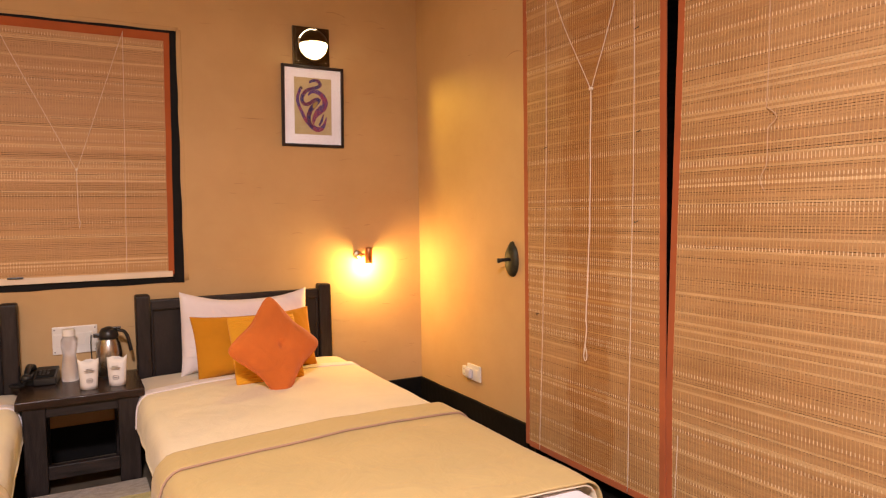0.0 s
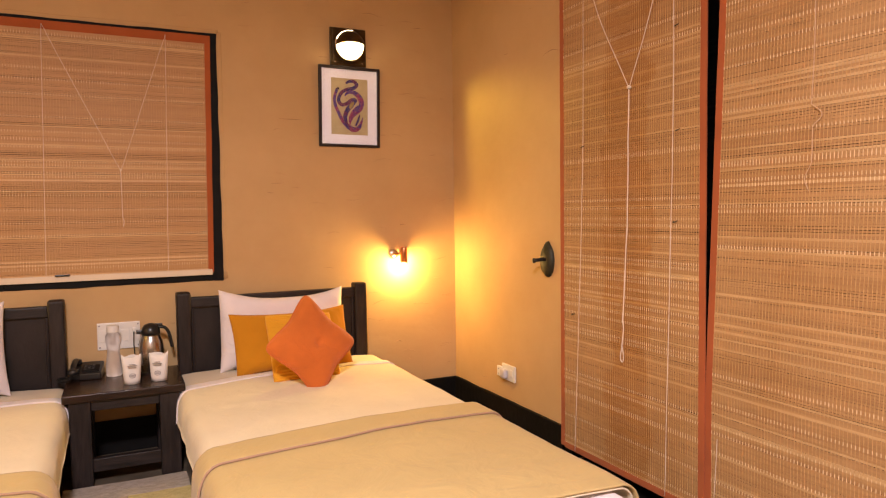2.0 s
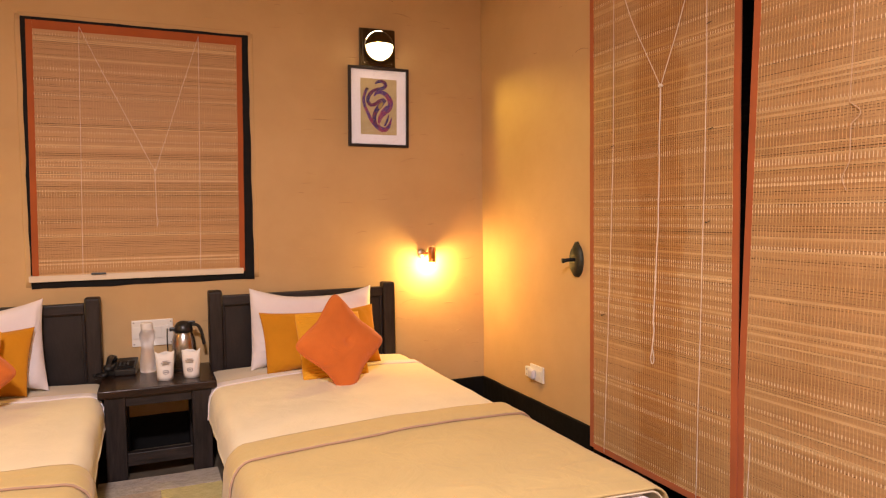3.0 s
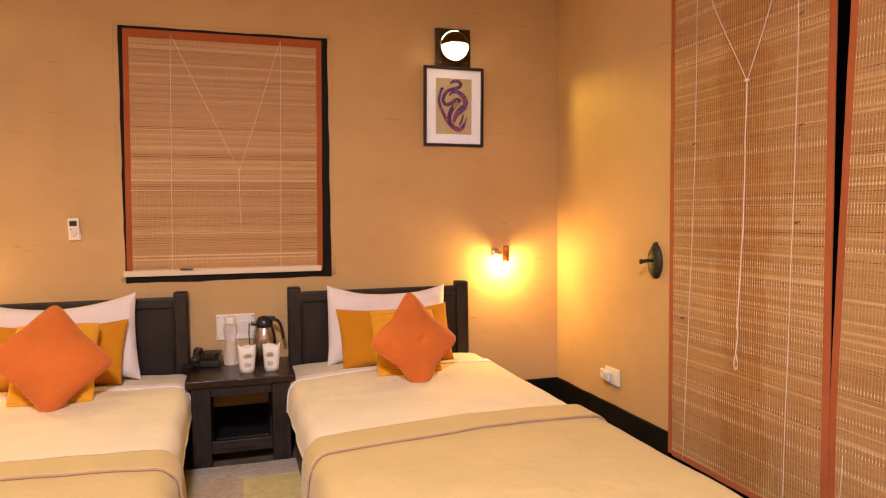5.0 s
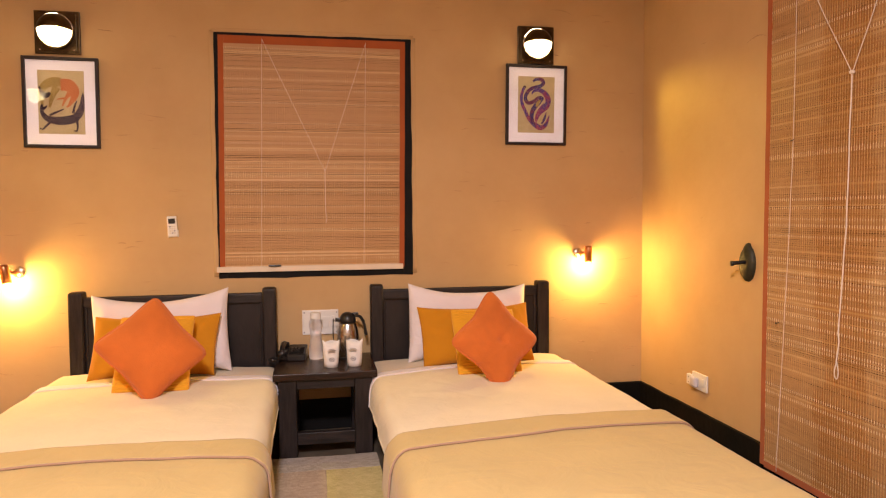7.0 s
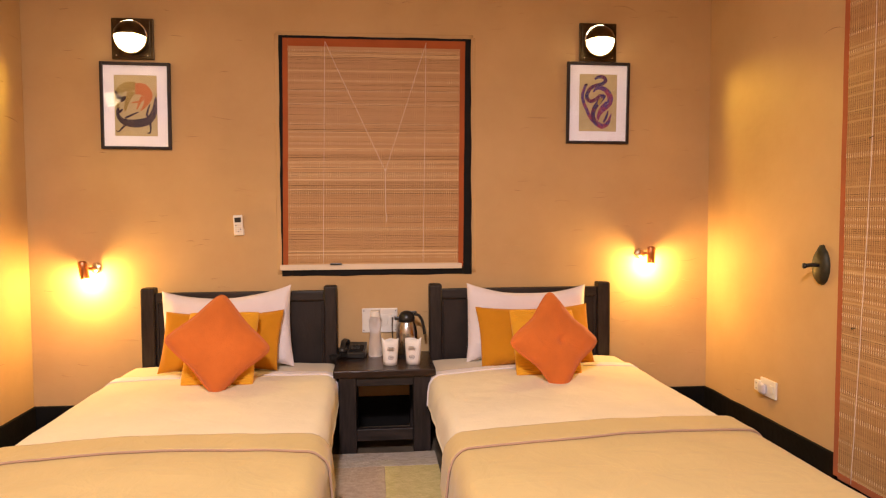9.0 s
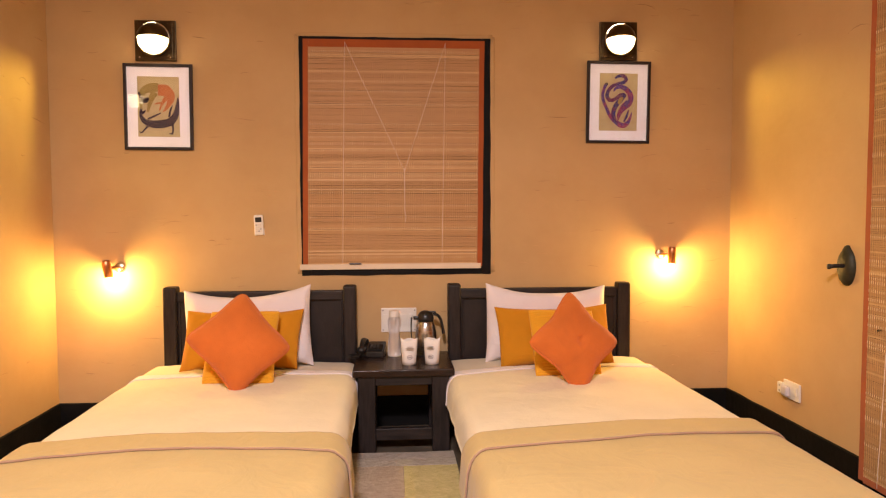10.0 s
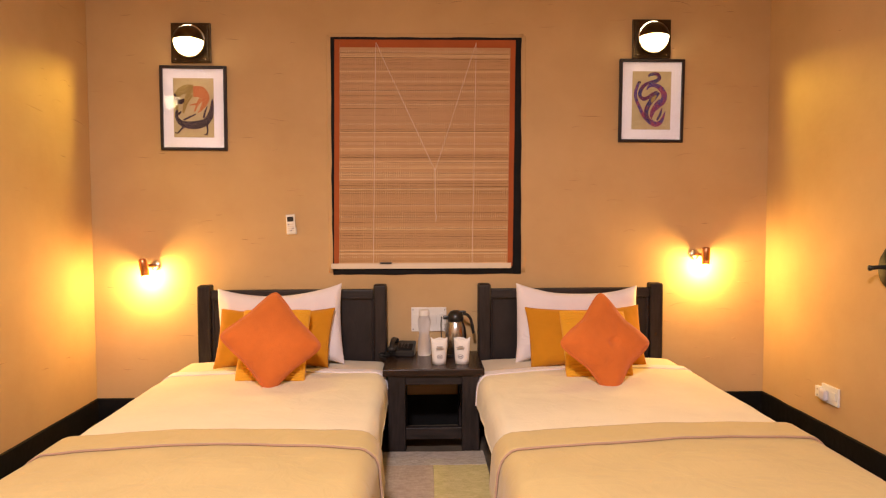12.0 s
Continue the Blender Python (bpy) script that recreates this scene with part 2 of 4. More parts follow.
def lathe(bm, profile, n=28, m=None):
    """Turns a list of (radius, height) round z."""
    rings = []
    for r, z in profile:
        ring = []
        for k in range(n):
            a = 2 * math.pi * k / n
            p = Vector((r * math.cos(a), r * math.sin(a), z))
            ring.append(bm.verts.new(m @ p if m else p))
        rings.append(ring)
    for a, b in zip(rings, rings[1:]):
        for k in range(n):
            bm.faces.new((a[k], a[(k + 1) % n], b[(k + 1) % n], b[k]))
    for ring, flip in ((rings[0], True), (rings[-1], False)):
        try:
            bm.faces.new(list(reversed(ring)) if flip else ring)
        except ValueError:
            pass
    return bm


def tube(bm, points, radius, n=8):
    """A round rope along points."""
    pts = [Vector(p) for p in points]
    rings = []
    for i, p in enumerate(pts):
        d = (pts[min(i + 1, len(pts) - 1)] - pts[max(i - 1, 0)]).normalized()
        side = d.cross(Vector((0.31, 0.52, 0.79))).normalized()
        up = side.cross(d)
        rings.append([bm.verts.new(p + radius * (math.cos(a) * side + math.sin(a) * up)) for a in (2 * math.pi * k / n for k in range(n))])
    for a, b in zip(rings, rings[1:]):
        for k in range(n):
            bm.faces.new((a[k], a[(k + 1) % n], b[(k + 1) % n], b[k]))
    bm.faces.new(list(reversed(rings[0])))
    bm.faces.new(rings[-1])
    return bm


def worn(bm, amount, size):
    """Nudges the vertices by smooth noise, for hand-made edges."""
    for v in bm.verts:
        v.co += amount * noise.noise_vector(v.co * size)
    return bm


# ---- the room ----
XL, XR, YB, TOP = -1.93, 2.07, -6.6, 3.0
WIN = (-0.527, 0.583, 0.911, 2.293)
DOOR = (-3.9, -1.30, 2.62)


def structure(name, bm, mat, label, category):
    return tagged(part(name, bm, mat), label, category, kind="structure")


def wall_with_hole(along_x, lo, hi, a, b, hole):
    """Four blocks round an opening; hole: from, to, sill, head."""
    bm = bmesh.new()
    h0, h1, s0, s1 = hole

    def block(u0, u1, z0, z1):
        if u1 - u0 > 1e-4 and z1 - z0 > 1e-4:
            box(bm, u0, u1, a, b, z0, z1) if along_x else box(bm, a, b, u0, u1, z0, z1)
    block(lo, h0, 0, TOP)
    block(h1, hi, 0, TOP)
    block(h0, h1, 0, s0)
    block(h0, h1, s1, TOP)
    return bm


structure("floor", boxed(XL - 0.2, XR + 0.6, YB - 0.2, 0.2, -0.15, 0), FLOOR, "grey-brown stone floor with a dull polish", "floor")
structure("ceiling", boxed(XL - 0.2, XR + 0.2, YB - 0.2, 0.2, TOP, TOP + 0.15), CEILING, "cream painted ceiling", "ceiling")
structure("wall_north", wall_with_hole(True, XL - 0.2, XR + 0.2, 0, 0.2, WIN), PLASTER, "ochre lime-plastered wall with trowel marks", "wall")
structure("wall_east", wall_with_hole(False, YB, -0.001, XR, XR + 0.2, (DOOR[0], DOOR[1], 0, DOOR[2])), PLASTER, "ochre plastered wall beside the tall blinds", "wall")
structure("wall_west", boxed(XL - 0.2, XL, YB, -0.001, 0, TOP), PLASTER, "ochre plastered side wall", "wall")
# Unseen behind the camera; its distance is chosen to weaken bounced light.
structure("wall_south", boxed(XL - 0.2, XR + 0.2, YB - 0.2, YB - 0.001, 0, TOP), PLASTER, "unseen ochre plastered wall, set far back to weaken bounce", "wall")


def trowel_marks(wall, count, seed, span, place, keep):
    """Short arched ridges and scores left by the trowel, standing 1 to 2 mm off a wall."""
    rnd = random.Random(seed)
    verts, faces = [], []
    made = 0
    while made < count:
        u, z = rnd.uniform(*span), rnd.uniform(0.25, 2.9)
        if not keep(u, z):
            continue
        made += 1
        length, arch, lean = rnd.choice((0.04, 0.05, 0.07, 0.09, 0.12, 0.16)), rnd.uniform(-0.10, 0.16), rnd.gauss(0, 0.10)
        wide, high = rnd.uniform(0.0012, 0.0026), rnd.uniform(0.0008, 0.0018)
        n, first = 9, len(verts)
        for k in range(n):
            f = k / (n - 1) * 2 - 1
            taper = max(0.02, 1 - f * f)
            du, dz = f * length / 2, arch * length * (1 - f * f) + lean * f * length / 2
            for off, out in ((-wide * taper, -0.0004), (0.0, high * taper), (wide * 0.5 * taper, -0.0004)):
                verts.append(place(u + du, out, z + dz + off))
        for k in range(n - 1):
            a = first + 3 * k
            faces += [(a, a + 3, a + 4, a + 1), (a + 1, a + 4, a + 5, a + 2)]
    me = bpy.data.meshes.new("trowel_mark")
    me.from_pydata(verts, [], faces)
    me.materials.append(SCORED)
    ob = new("trowel_marks", me)
    ob.parent = bpy.data.objects[wall]
    ob["kind"] = "stuff"
    return ob


in_window = lambda u, z: not (WIN[0] - 0.08 < u < WIN[1] + 0.08 and WIN[2] - 0.05 < z < WIN[3] + 0.05)
trowel_marks("wall_north", 240, 4, (XL + 0.05, XR - 0.05), lambda u, out, z: (u, -out, z), in_window)
trowel_marks("wall_west", 40, 8, (-1.6, -0.05), lambda u, out, z: (XL + out, u, z), lambda u, z: True)
trowel_marks("wall_east", 12, 9, (-1.2, -0.05), lambda u, out, z: (XR - out, u, z), lambda u, z: True)


def skirting(name, x0, x1, y0, y1):
    bm = boxed(x0, x1, y0, y1, 0, 0.181, bevel=0.006)
    bmesh.ops.subdivide_edges(bm, edges=[e for e in bm.edges if e.calc_length() > 0.5], cuts=24)
    worn(bm, 0.004, 5.0)
    return structure(name, bm, BLACK, "black painted skirting with an uneven top edge", "skirting")


skirting("baseboard_north", XL - 0.004, XR + 0.004, -0.014, 0.006)
skirting("baseboard_west", XL - 0.006, XL + 0.014, YB, -0.010)
skirting("baseboard_east", XR - 0.014, XR + 0.006, DOOR[1] + 0.065, -0.010)

# rounded plaster lip round the window opening
lip = bmesh.new()
for a, b in (((WIN[0] - 0.014, WIN[2] + 0.004), (WIN[0] - 0.014, WIN[3] + 0.014)), ((WIN[0] - 0.014, WIN[3] + 0.014), (WIN[1] + 0.015, WIN[3] + 0.014)), ((WIN[1] + 0.015, WIN[3] + 0.014), (WIN[1] + 0.015, WIN[2] + 0.004))):
    pts = [Vector((a[0], 0, a[1])).lerp(Vector((b[0], 0, b[1])), k / 30) for k in range(31)]
    tube(lip, [p + 0.004 * noise.noise_vector(p * 6) for p in pts], 0.014, 10)
for v in lip.verts:
    v.co.y *= 0.10
ob = part("window_lip", lip, PLASTER, bpy.data.objects["wall_north"], smooth=True)

# the window behind its blind
window = thing("window_1", "black-painted window behind a bamboo blind", "window", kind="structure")
x0, x1, z0, z1 = WIN
for name, b in (("frame_side", (x0 - 0.004, x0 + 0.05, z0 - 0.004, z1 + 0.004)), ("frame_side", (x1 - 0.05, x1 + 0.004, z0 - 0.004, z1 + 0.004)), ("frame_head", (x0 + 0.05, x1 - 0.05, z1 - 0.05, z1 + 0.004)), ("frame_sill", (x0 + 0.05, x1 - 0.05, z0 - 0.004, z0 + 0.05))):
    bm = boxed(b[0], b[1], -0.006, 0.09, b[2], b[3], bevel=0.004)
    bmesh.ops.subdivide_edges(bm, edges=[e for e in bm.edges if e.calc_length() > 0.4], cuts=18)
    part(name, worn(bm, 0.005, 9.0), BLACK, window)
part("pane", boxed(x0 + 0.05, x1 - 0.05, 0.07, 0.076, z0 + 0.05, z1 - 0.05), PANE, window)

# the glazed doors behind the tall blinds
door = thing("door_1", "black-framed glazed doors hidden by tall bamboo blinds", "door", kind="structure")
for y in (DOOR[0], -3.08, -2.23, DOOR[1] - 0.07):
    part("stile", boxed(XR + 0.06, XR + 0.11, y, y + 0.07, 0.03, DOOR[2], bevel=0.004), BLACK, door)
for y0, y1 in ((DOOR[0] + 0.07, -3.08), (-3.01, -2.23), (-2.16, DOOR[1] - 0.07)):
    part("top_rail", boxed(XR + 0.06, XR + 0.11, y0, y1, DOOR[2] - 0.08, DOOR[2], bevel=0.004), BLACK, door)
    part("bottom_rail", boxed(XR + 0.06, XR + 0.11, y0, y1, 0.03, 0.23, bevel=0.004), BLACK, door)
    part("pane", boxed(XR + 0.08, XR + 0.086, y0, y1, 0.23, DOOR[2] - 0.08), PANE, door)
part("threshold", boxed(XR - 0.014, XR + 0.2, DOOR[0], DOOR[1] + 0.06, 0, 0.028, bevel=0.005), BLACK, door)
part("reveal", boxed(XR - 0.008, XR + 0.2, DOOR[1] - 0.001, DOOR[1] + 0.06, 0.03, DOOR[2], bevel=0.004), BLACK, door)
part("night_backing", boxed(XR + 0.2, XR + 0.25, DOOR[0] - 0.1, DOOR[1] + 0.1, -0.1, DOOR[2] + 0.1), BLACK, door)


# ---- bamboo blinds ----
def rope(points, n=14, sway=0.002, seed=0.0):
    """Points along a polyline with a little slackness."""
    out = []
    pts = [Vector(p) for p in points]
    for i, (a, b) in enumerate(zip(pts, pts[1:])):
        before, after = pts[max(i - 1, 0)], pts[min(i + 2, len(pts) - 1)]
        for k in range(n):
            f = k / n
            pull = min((b - a).length, (a - before).length or 9.0, (after - b).length or 9.0) * 0.9
            ta, tb = (b - before).normalized() * pull, (after - a).normalized() * pull
            p = a * (2 * f ** 3 - 3 * f ** 2 + 1) + ta * (f ** 3 - 2 * f ** 2 + f) + b * (3 * f ** 2 - 2 * f ** 3) + tb * (f ** 3 - f ** 2)
            out.append(p + sway * noise.noise_vector(p * 7 + Vector((seed, 0, 0))))
    return out + [pts[-1]]


def blind(m, width, bottom, top, label, skew=0.0, pitch=0.0092, trim=0.03, bar=True, seed=1, slat=0.0043, knot=0.0011, cane=None, straight=0.0, pale_share=0.22):
    """A roll-up blind in its own x-z plane, seen from -y: slats, weft, bound edges, lift cords."""
    root = thing("bamboo_blind", label, "blind", "bamboo blinds", at=m)
    rnd = random.Random(seed)
    height = top - bottom
    count = int(height / pitch)
    lean = lambda z: skew * max(0.0, z - straight) / (top - straight)
    inner = width - 2 * trim + 0.012
    base = boxed(-inner / 2, inner / 2, -0.0012, 0.0012, -slat, slat)
    me = bpy.data.meshes.new("slat")
    base.to_mesh(me)
    base.free()
    me.materials.append(cane or BAMBOO)
    for k in range(count):
        z = bottom + 0.02 + k * pitch
        if z > top - 0.01:
            break
        ob = new("slat", me)
        ob.parent = root
        ob.matrix_basis = pose(lean(z) + rnd.uniform(-0.0015, 0.0015), rnd.uniform(-0.0006, 0.0006), z, rnd.uniform(-3.5, 3.5), rnd.uniform(-0.06, 0.06), 0)
        ob.scale = (1, 1, rnd.choice((0.86, 0.95, 1.0, 1.04, 1.08)))
    verts, faces, slots = [], [], []
    step = 0.0128
    strip = [bottom + 0.02 + k * pitch for k in range(count) if bottom + 0.02 + k * pitch <= top - 0.01]
    pale = [rnd.random() < pale_share for z in strip]
    over = [(k % 2 == 0) if rnd.random() < 0.85 else (k % 2 == 1) for k in range(len(strip))]

    def stitch(cx, z, w, h, lift, slot):
        n = len(verts)
        for sx, y in ((-w, -0.0008), (-w * 0.6, -lift), (w * 0.6, -lift), (w, -0.0008)):
            verts.extend([(cx + sx, y, z - h), (cx + sx, y, z + h)])
        for j in (0, 2, 4):
            faces.append((n + j, n + j + 2, n + j + 3, n + j + 1))
            slots.append(slot)
    for i in range(int(inner / step)):
        xx = -inner / 2 + (i + 0.5) * step
        drift = rnd.uniform(0, 9)
        for k, z in enumerate(strip):
            cx = xx + lean(z) + 0.0008 * noise.noise(Vector((drift, 0, z * 6)))
            if over[k]:
                stitch(cx, z, knot * rnd.uniform(0.85, 1.1), pitch * rnd.uniform(0.58, 0.72), 0.0030, 1 if pale[k] else 0)
            else:
                stitch(cx, z, knot * 0.6, pitch * 0.5, 0.0022, 0)
    me = bpy.data.meshes.new("weft")
    me.from_pydata(verts, [], faces)
    me.materials.append(THREAD)
    me.materials.append(THREAD_PALE)
    me.polygons.foreach_set("material_index", slots)
    weft = new("weft", me)
    weft.parent = root
    weft["kind"] = "stuff"
    for s in (-1, 1):
        bm = bmesh.new()
        c = s * (width / 2 - trim / 2)
        box(bm, c - trim / 2, c + trim / 2, -0.004, 0.0035, bottom, top, bevel=0.0015)
        bmesh.ops.subdivide_edges(bm, edges=[e for e in bm.edges if e.calc_length() > 0.5], cuts=30)
        for v in bm.verts:
            v.co.x += lean(v.co.z) + 0.0018 * noise.noise(Vector((s * 3.1 + seed, 0, v.co.z * 5)))
        part("edge_binding", bm, BORDER, root, "orange cloth edge binding")
    bm = boxed(-width / 2 + trim, width / 2 - trim, -0.0045, 0.0035, top - 0.045, top, bevel=0.0015)
    for v in bm.verts:
        v.co.x += lean(top)
    part("top_binding", bm, BORDER, root, "orange cloth binding along the head")
    if bar:
        part("bottom_bar", boxed(-width / 2 - 0.004, width / 2 + 0.004, -0.013, 0.006, bottom - 0.012, bottom + 0.02, bevel=0.004), PIPING, root, "pale wrapped bottom bar")
    else:
        part("bottom_binding", boxed(-width / 2 + trim, width / 2 - trim, -0.005, 0.004, bottom - 0.006, bottom + 0.022, bevel=0.002), BORDER, root, "orange cloth bottom binding")
    return root


def cord(root, points, radius=0.0022, name="lift_cord", sway=0.002, seed=0.0, mat=None):
    return part(name, tube(bmesh.new(), rope(points, sway=sway, seed=seed), radius, 6), mat or CORD, root, smooth=True)


# over the window
wb = blind(pose(-0.006, -0.014, 0), 1.056, 0.955, 2.279, "bamboo roll-up blind with orange binding over the window", skew=0.029, seed=3, pitch=0.0095, slat=0.0045, knot=0.0014, cane=BAMBOO_WINDOW, pale_share=0.36)
for xx in (-0.285, 0.300):
    cord(wb, [(xx + 0.025, -0.006, 2.26), (xx, -0.006, 0.97)], 0.0012, seed=xx)
cord(wb, [(-0.26, -0.008, 2.262), (0.079, -0.010, 1.527)], 0.0011, "pull_cord")
cord(wb, [(0.325, -0.008, 2.262), (0.085, -0.010, 1.527)], 0.0011, "pull_cord", seed=4.0)
cord(wb, [(0.081, -0.010, 1.53), (0.082, -0.010, 1.28), (0.088, -0.010, 1.25), (0.082, -0.010, 1.222)], 0.0017, "pull_cord", seed=5.0)
part("cord_knot", lathe(bmesh.new(), [(0.001, -0.006), (0.006, -0.003), (0.006, 0.003), (0.001, 0.006)], 10, Matrix.Translation((0.082, -0.010, 1.527))), CORD, wb)
part("cord_cleat", boxed(-0.245, -0.175, -0.024, -0.012, 0.972, 0.982, bevel=0.003), PLASTIC, wb, "small black cleat")

# the two tall ones by the glazed doors: their x axis runs along -y of the room
XA = 2.03
ba = blind(pose(XA, -1.722, 0, 0, 0, -90), 0.92, 0.105, 2.95, "tall bamboo blind with orange binding and white pull cord", skew=0.0, bar=False, seed=7, cane=BAMBOO_STAINED)
mid = 1.722
for y, y2 in ((1.446, 1.384), (2.017, 1.984)):
    cord(ba, [(y - mid + 0.003, -0.006, 2.94), (y - mid, -0.006, 1.55), (y2 - mid, -0.010, 0.11)], 0.0016, seed=y)
cord(ba, [(1.36 - mid, -0.008, 2.93), (1.529 - mid, -0.010, 2.237), (1.771 - mid, -0.014, 1.794)], 0.0020, "pull_cord")
cord(ba, [(2.14 - mid, -0.008, 2.93), (1.915 - mid, -0.010, 2.130), (1.776 - mid, -0.014, 1.794)], 0.0020, "pull_cord", seed=2.0)
cord(ba, [(1.773 - mid, -0.014, 1.797), (1.765 - mid, -0.016, 1.2), (1.742 - mid, -0.02, 0.80), (1.747 - mid, -0.02, 0.76), (1.737 - mid, -0.02, 0.68)], 0.0027, "pull_cord", 0.003, 6.0)
cord(ba, [(1.737 - mid, -0.02, 0.685), (1.727 - mid, -0.02, 0.64), (1.737 - mid, -0.02, 0.615), (1.747 - mid, -0.02, 0.64), (1.737 - mid, -0.02, 0.685)], 0.0023, "cord_loop", 0.0)
part("cord_knot", lathe(bmesh.new(), [(0.001, -0.009), (0.010, -0.004), (0.010, 0.004), (0.001, 0.009)], 10, Matrix.Translation((1.773 - mid, -0.014, 1.794))), CORD, ba)
bb = blind(pose(XA + 0.008, -2.754, 0, 0, 0, -90), 1.15, 0.105, 2.95, "wide tall bamboo blind with orange binding beside the gap", skew=0.090, straight=0.60, bar=False, seed=11)
mid = 2.754
cord(bb, [(2.615 - mid, -0.007, 2.94), (2.61 - mid, -0.007, 1.80), (2.603 - mid, -0.009, 1.60)], 0.0013, mat=JUTE)
cord(bb, [(2.603 - mid, -0.009, 1.60), (2.640 - mid, -0.012, 1.565), (2.61 - mid, -0.012, 1.53), (2.607 - mid, -0.012, 1.42), (2.585 - mid, -0.012, 1.37), (2.60 - mid, -0.012, 1.33)], 0.0013, "pull_cord", 0.003, mat=JUTE)
cord(bb, [(2.24 - mid, -0.007, 0.42), (2.225 - mid, -0.008, 0.10)], 0.0013, seed=9.0)


def cord_staple(root, along, z):
    """A small dark wire staple that holds a lift cord."""
    part("cord_staple", tube(bmesh.new(), rope([(along - 0.009, -0.003, z), (along - 0.004, -0.012, z - 0.004), (along + 0.005, -0.013, z - 0.003), (along + 0.011, -0.004, z + 0.003)], 4, 0.0), 0.0017, 6), IRON, root, smooth=True)


for y, z in ((1.441, 1.575), (2.032, 1.988), (2.042, 1.586), (1.367, 0.778), (2.030, 1.229)):
    cord_staple(ba, y - 1.722, z)


# ---- beds ----
def headboard_bed(cx, zoff):
    """Low dark bed: two rounded posts, rails and a framed panel at the head, side rails and legs."""
    root = thing("bed", "dark-stained wooden single bed with a panelled headboard", "bed", "twin beds", at=pose(cx, 0, 0))
    w, p = 0.543, 0.074
    for s in (-1, 1):
        bm = boxed(min(s * w, s * (w - p)), max(s * w, s * (w - p)), -0.115, -0.03, 0, 0.858 + zoff, bevel=0.014, seg=3)
        part("post", worn(bm, 0.003, 6.0), WOOD, root, smooth=False)
    part("top_rail", worn(boxed(-w + p, w - p, -0.10, -0.045, 0.772, 0.828 + zoff * 0.5, bevel=0.008), 0.002, 5.0), WOOD_X, root)
    part("panel", boxed(-w + p, w - p, -0.078, -0.055, 0.31, 0.772), WOOD_PANEL, root)
    for s in (-1, 1):
        a = s * (w - p)
        part("panel_bead", boxed(min(a, a - s * 0.016), max(a, a - s * 0.016), -0.088, -0.060, 0.36, 0.772, bevel=0.006), WOOD_PANEL, root)
    part("bottom_rail", boxed(-w + p, w - p, -0.095, -0.05, 0.25, 0.36, bevel=0.006), WOOD_X, root)
    for s in (-1, 1):
        part("side_rail", boxed(s * 0.50 - 0.02, s * 0.50 + 0.02, -2.36, -0.10, 0.13, 0.29, bevel=0.006), WOOD, root)
        part("leg", boxed(s * 0.48 - 0.04, s * 0.48 + 0.04, -2.38, -2.30, 0, 0.13, bevel=0.006), WOOD, root)
    part("foot_rail", boxed(-0.48, 0.48, -2.38, -2.34, 0.13, 0.29, bevel=0.006), WOOD_X, root)
    part("slat_base", boxed(-0.48, 0.48, -2.34, -0.10, 0.24, 0.28), WOOD, root)
    return root


def drape(half, y0, y1, top, drop, lift, foot, ripple, seed, nx=70, ny=90, flare=0.06):
    """A cover over a mattress: rounded sides that hang, soft ripples; falls over the foot if asked."""
    bm = bmesh.new()
    r = 0.05
    span = half + drop
    run = (y0 - y1) + (drop if foot else 0)

    def bend(s, edge):
        """Along and down for a distance s from the middle, with the edge there."""
        flat = edge - r
        if s <= flat:
            return s, 0.0
        a = (s - flat) / r
        if a < math.pi / 2:
            return flat + r * math.sin(a), r * (1 - math.cos(a))
        rest = s - flat - r * math.pi / 2
        return edge + rest * flare, r + rest
    grid = []
    for j in range(ny + 1):
        row = []
        v = run * j / ny
        along, fall_y = bend(v, y0 - y1) if foot else (v, 0.0)
        for i in range(nx + 1):
            s = -span + 2 * span * i / nx
            out, fall = bend(abs(s), half)
            xx = math.copysign(out, s)
            yy = y0 - along
            crown = 0.018 * (1 - (xx / half) ** 2) if abs(xx) < half else 0.0
            q = Vector((xx * 2.2 + seed, yy * 2.2, seed * 1.7))
            wob = noise.noise(q) * ripple + noise.noise(q * 3.1) * ripple * 0.4
            hang = min(1.0, fall / 0.08)
            z = top + lift + crown - min(drop, fall + fall_y) + wob * (1 - hang)
            if fall > 0.03:
                xx += math.copysign(noise.noise(Vector((yy * 4.5 + seed, s, 0))) * 0.014 * hang, s)
                z += 0.02 * noise.noise(Vector((yy * 1.7 + seed, 3, 0))) * hang
            row.append(bm.verts.new((xx + math.copysign(lift * 0.8, s) * hang, yy, z)))
        grid.append(row)
    for a, b in zip(grid, grid[1:]):
        for k in range(nx):
            bm.faces.new((a[k], a[k + 1], b[k + 1], b[k]))
    return bm


def add_thickness(ob, t):
    """Gives a cloth its thickness, downwards."""
    md = ob.modifiers.new("thickness", "SOLIDIFY")
    md.thickness, md.offset = t, 1.0
    return ob


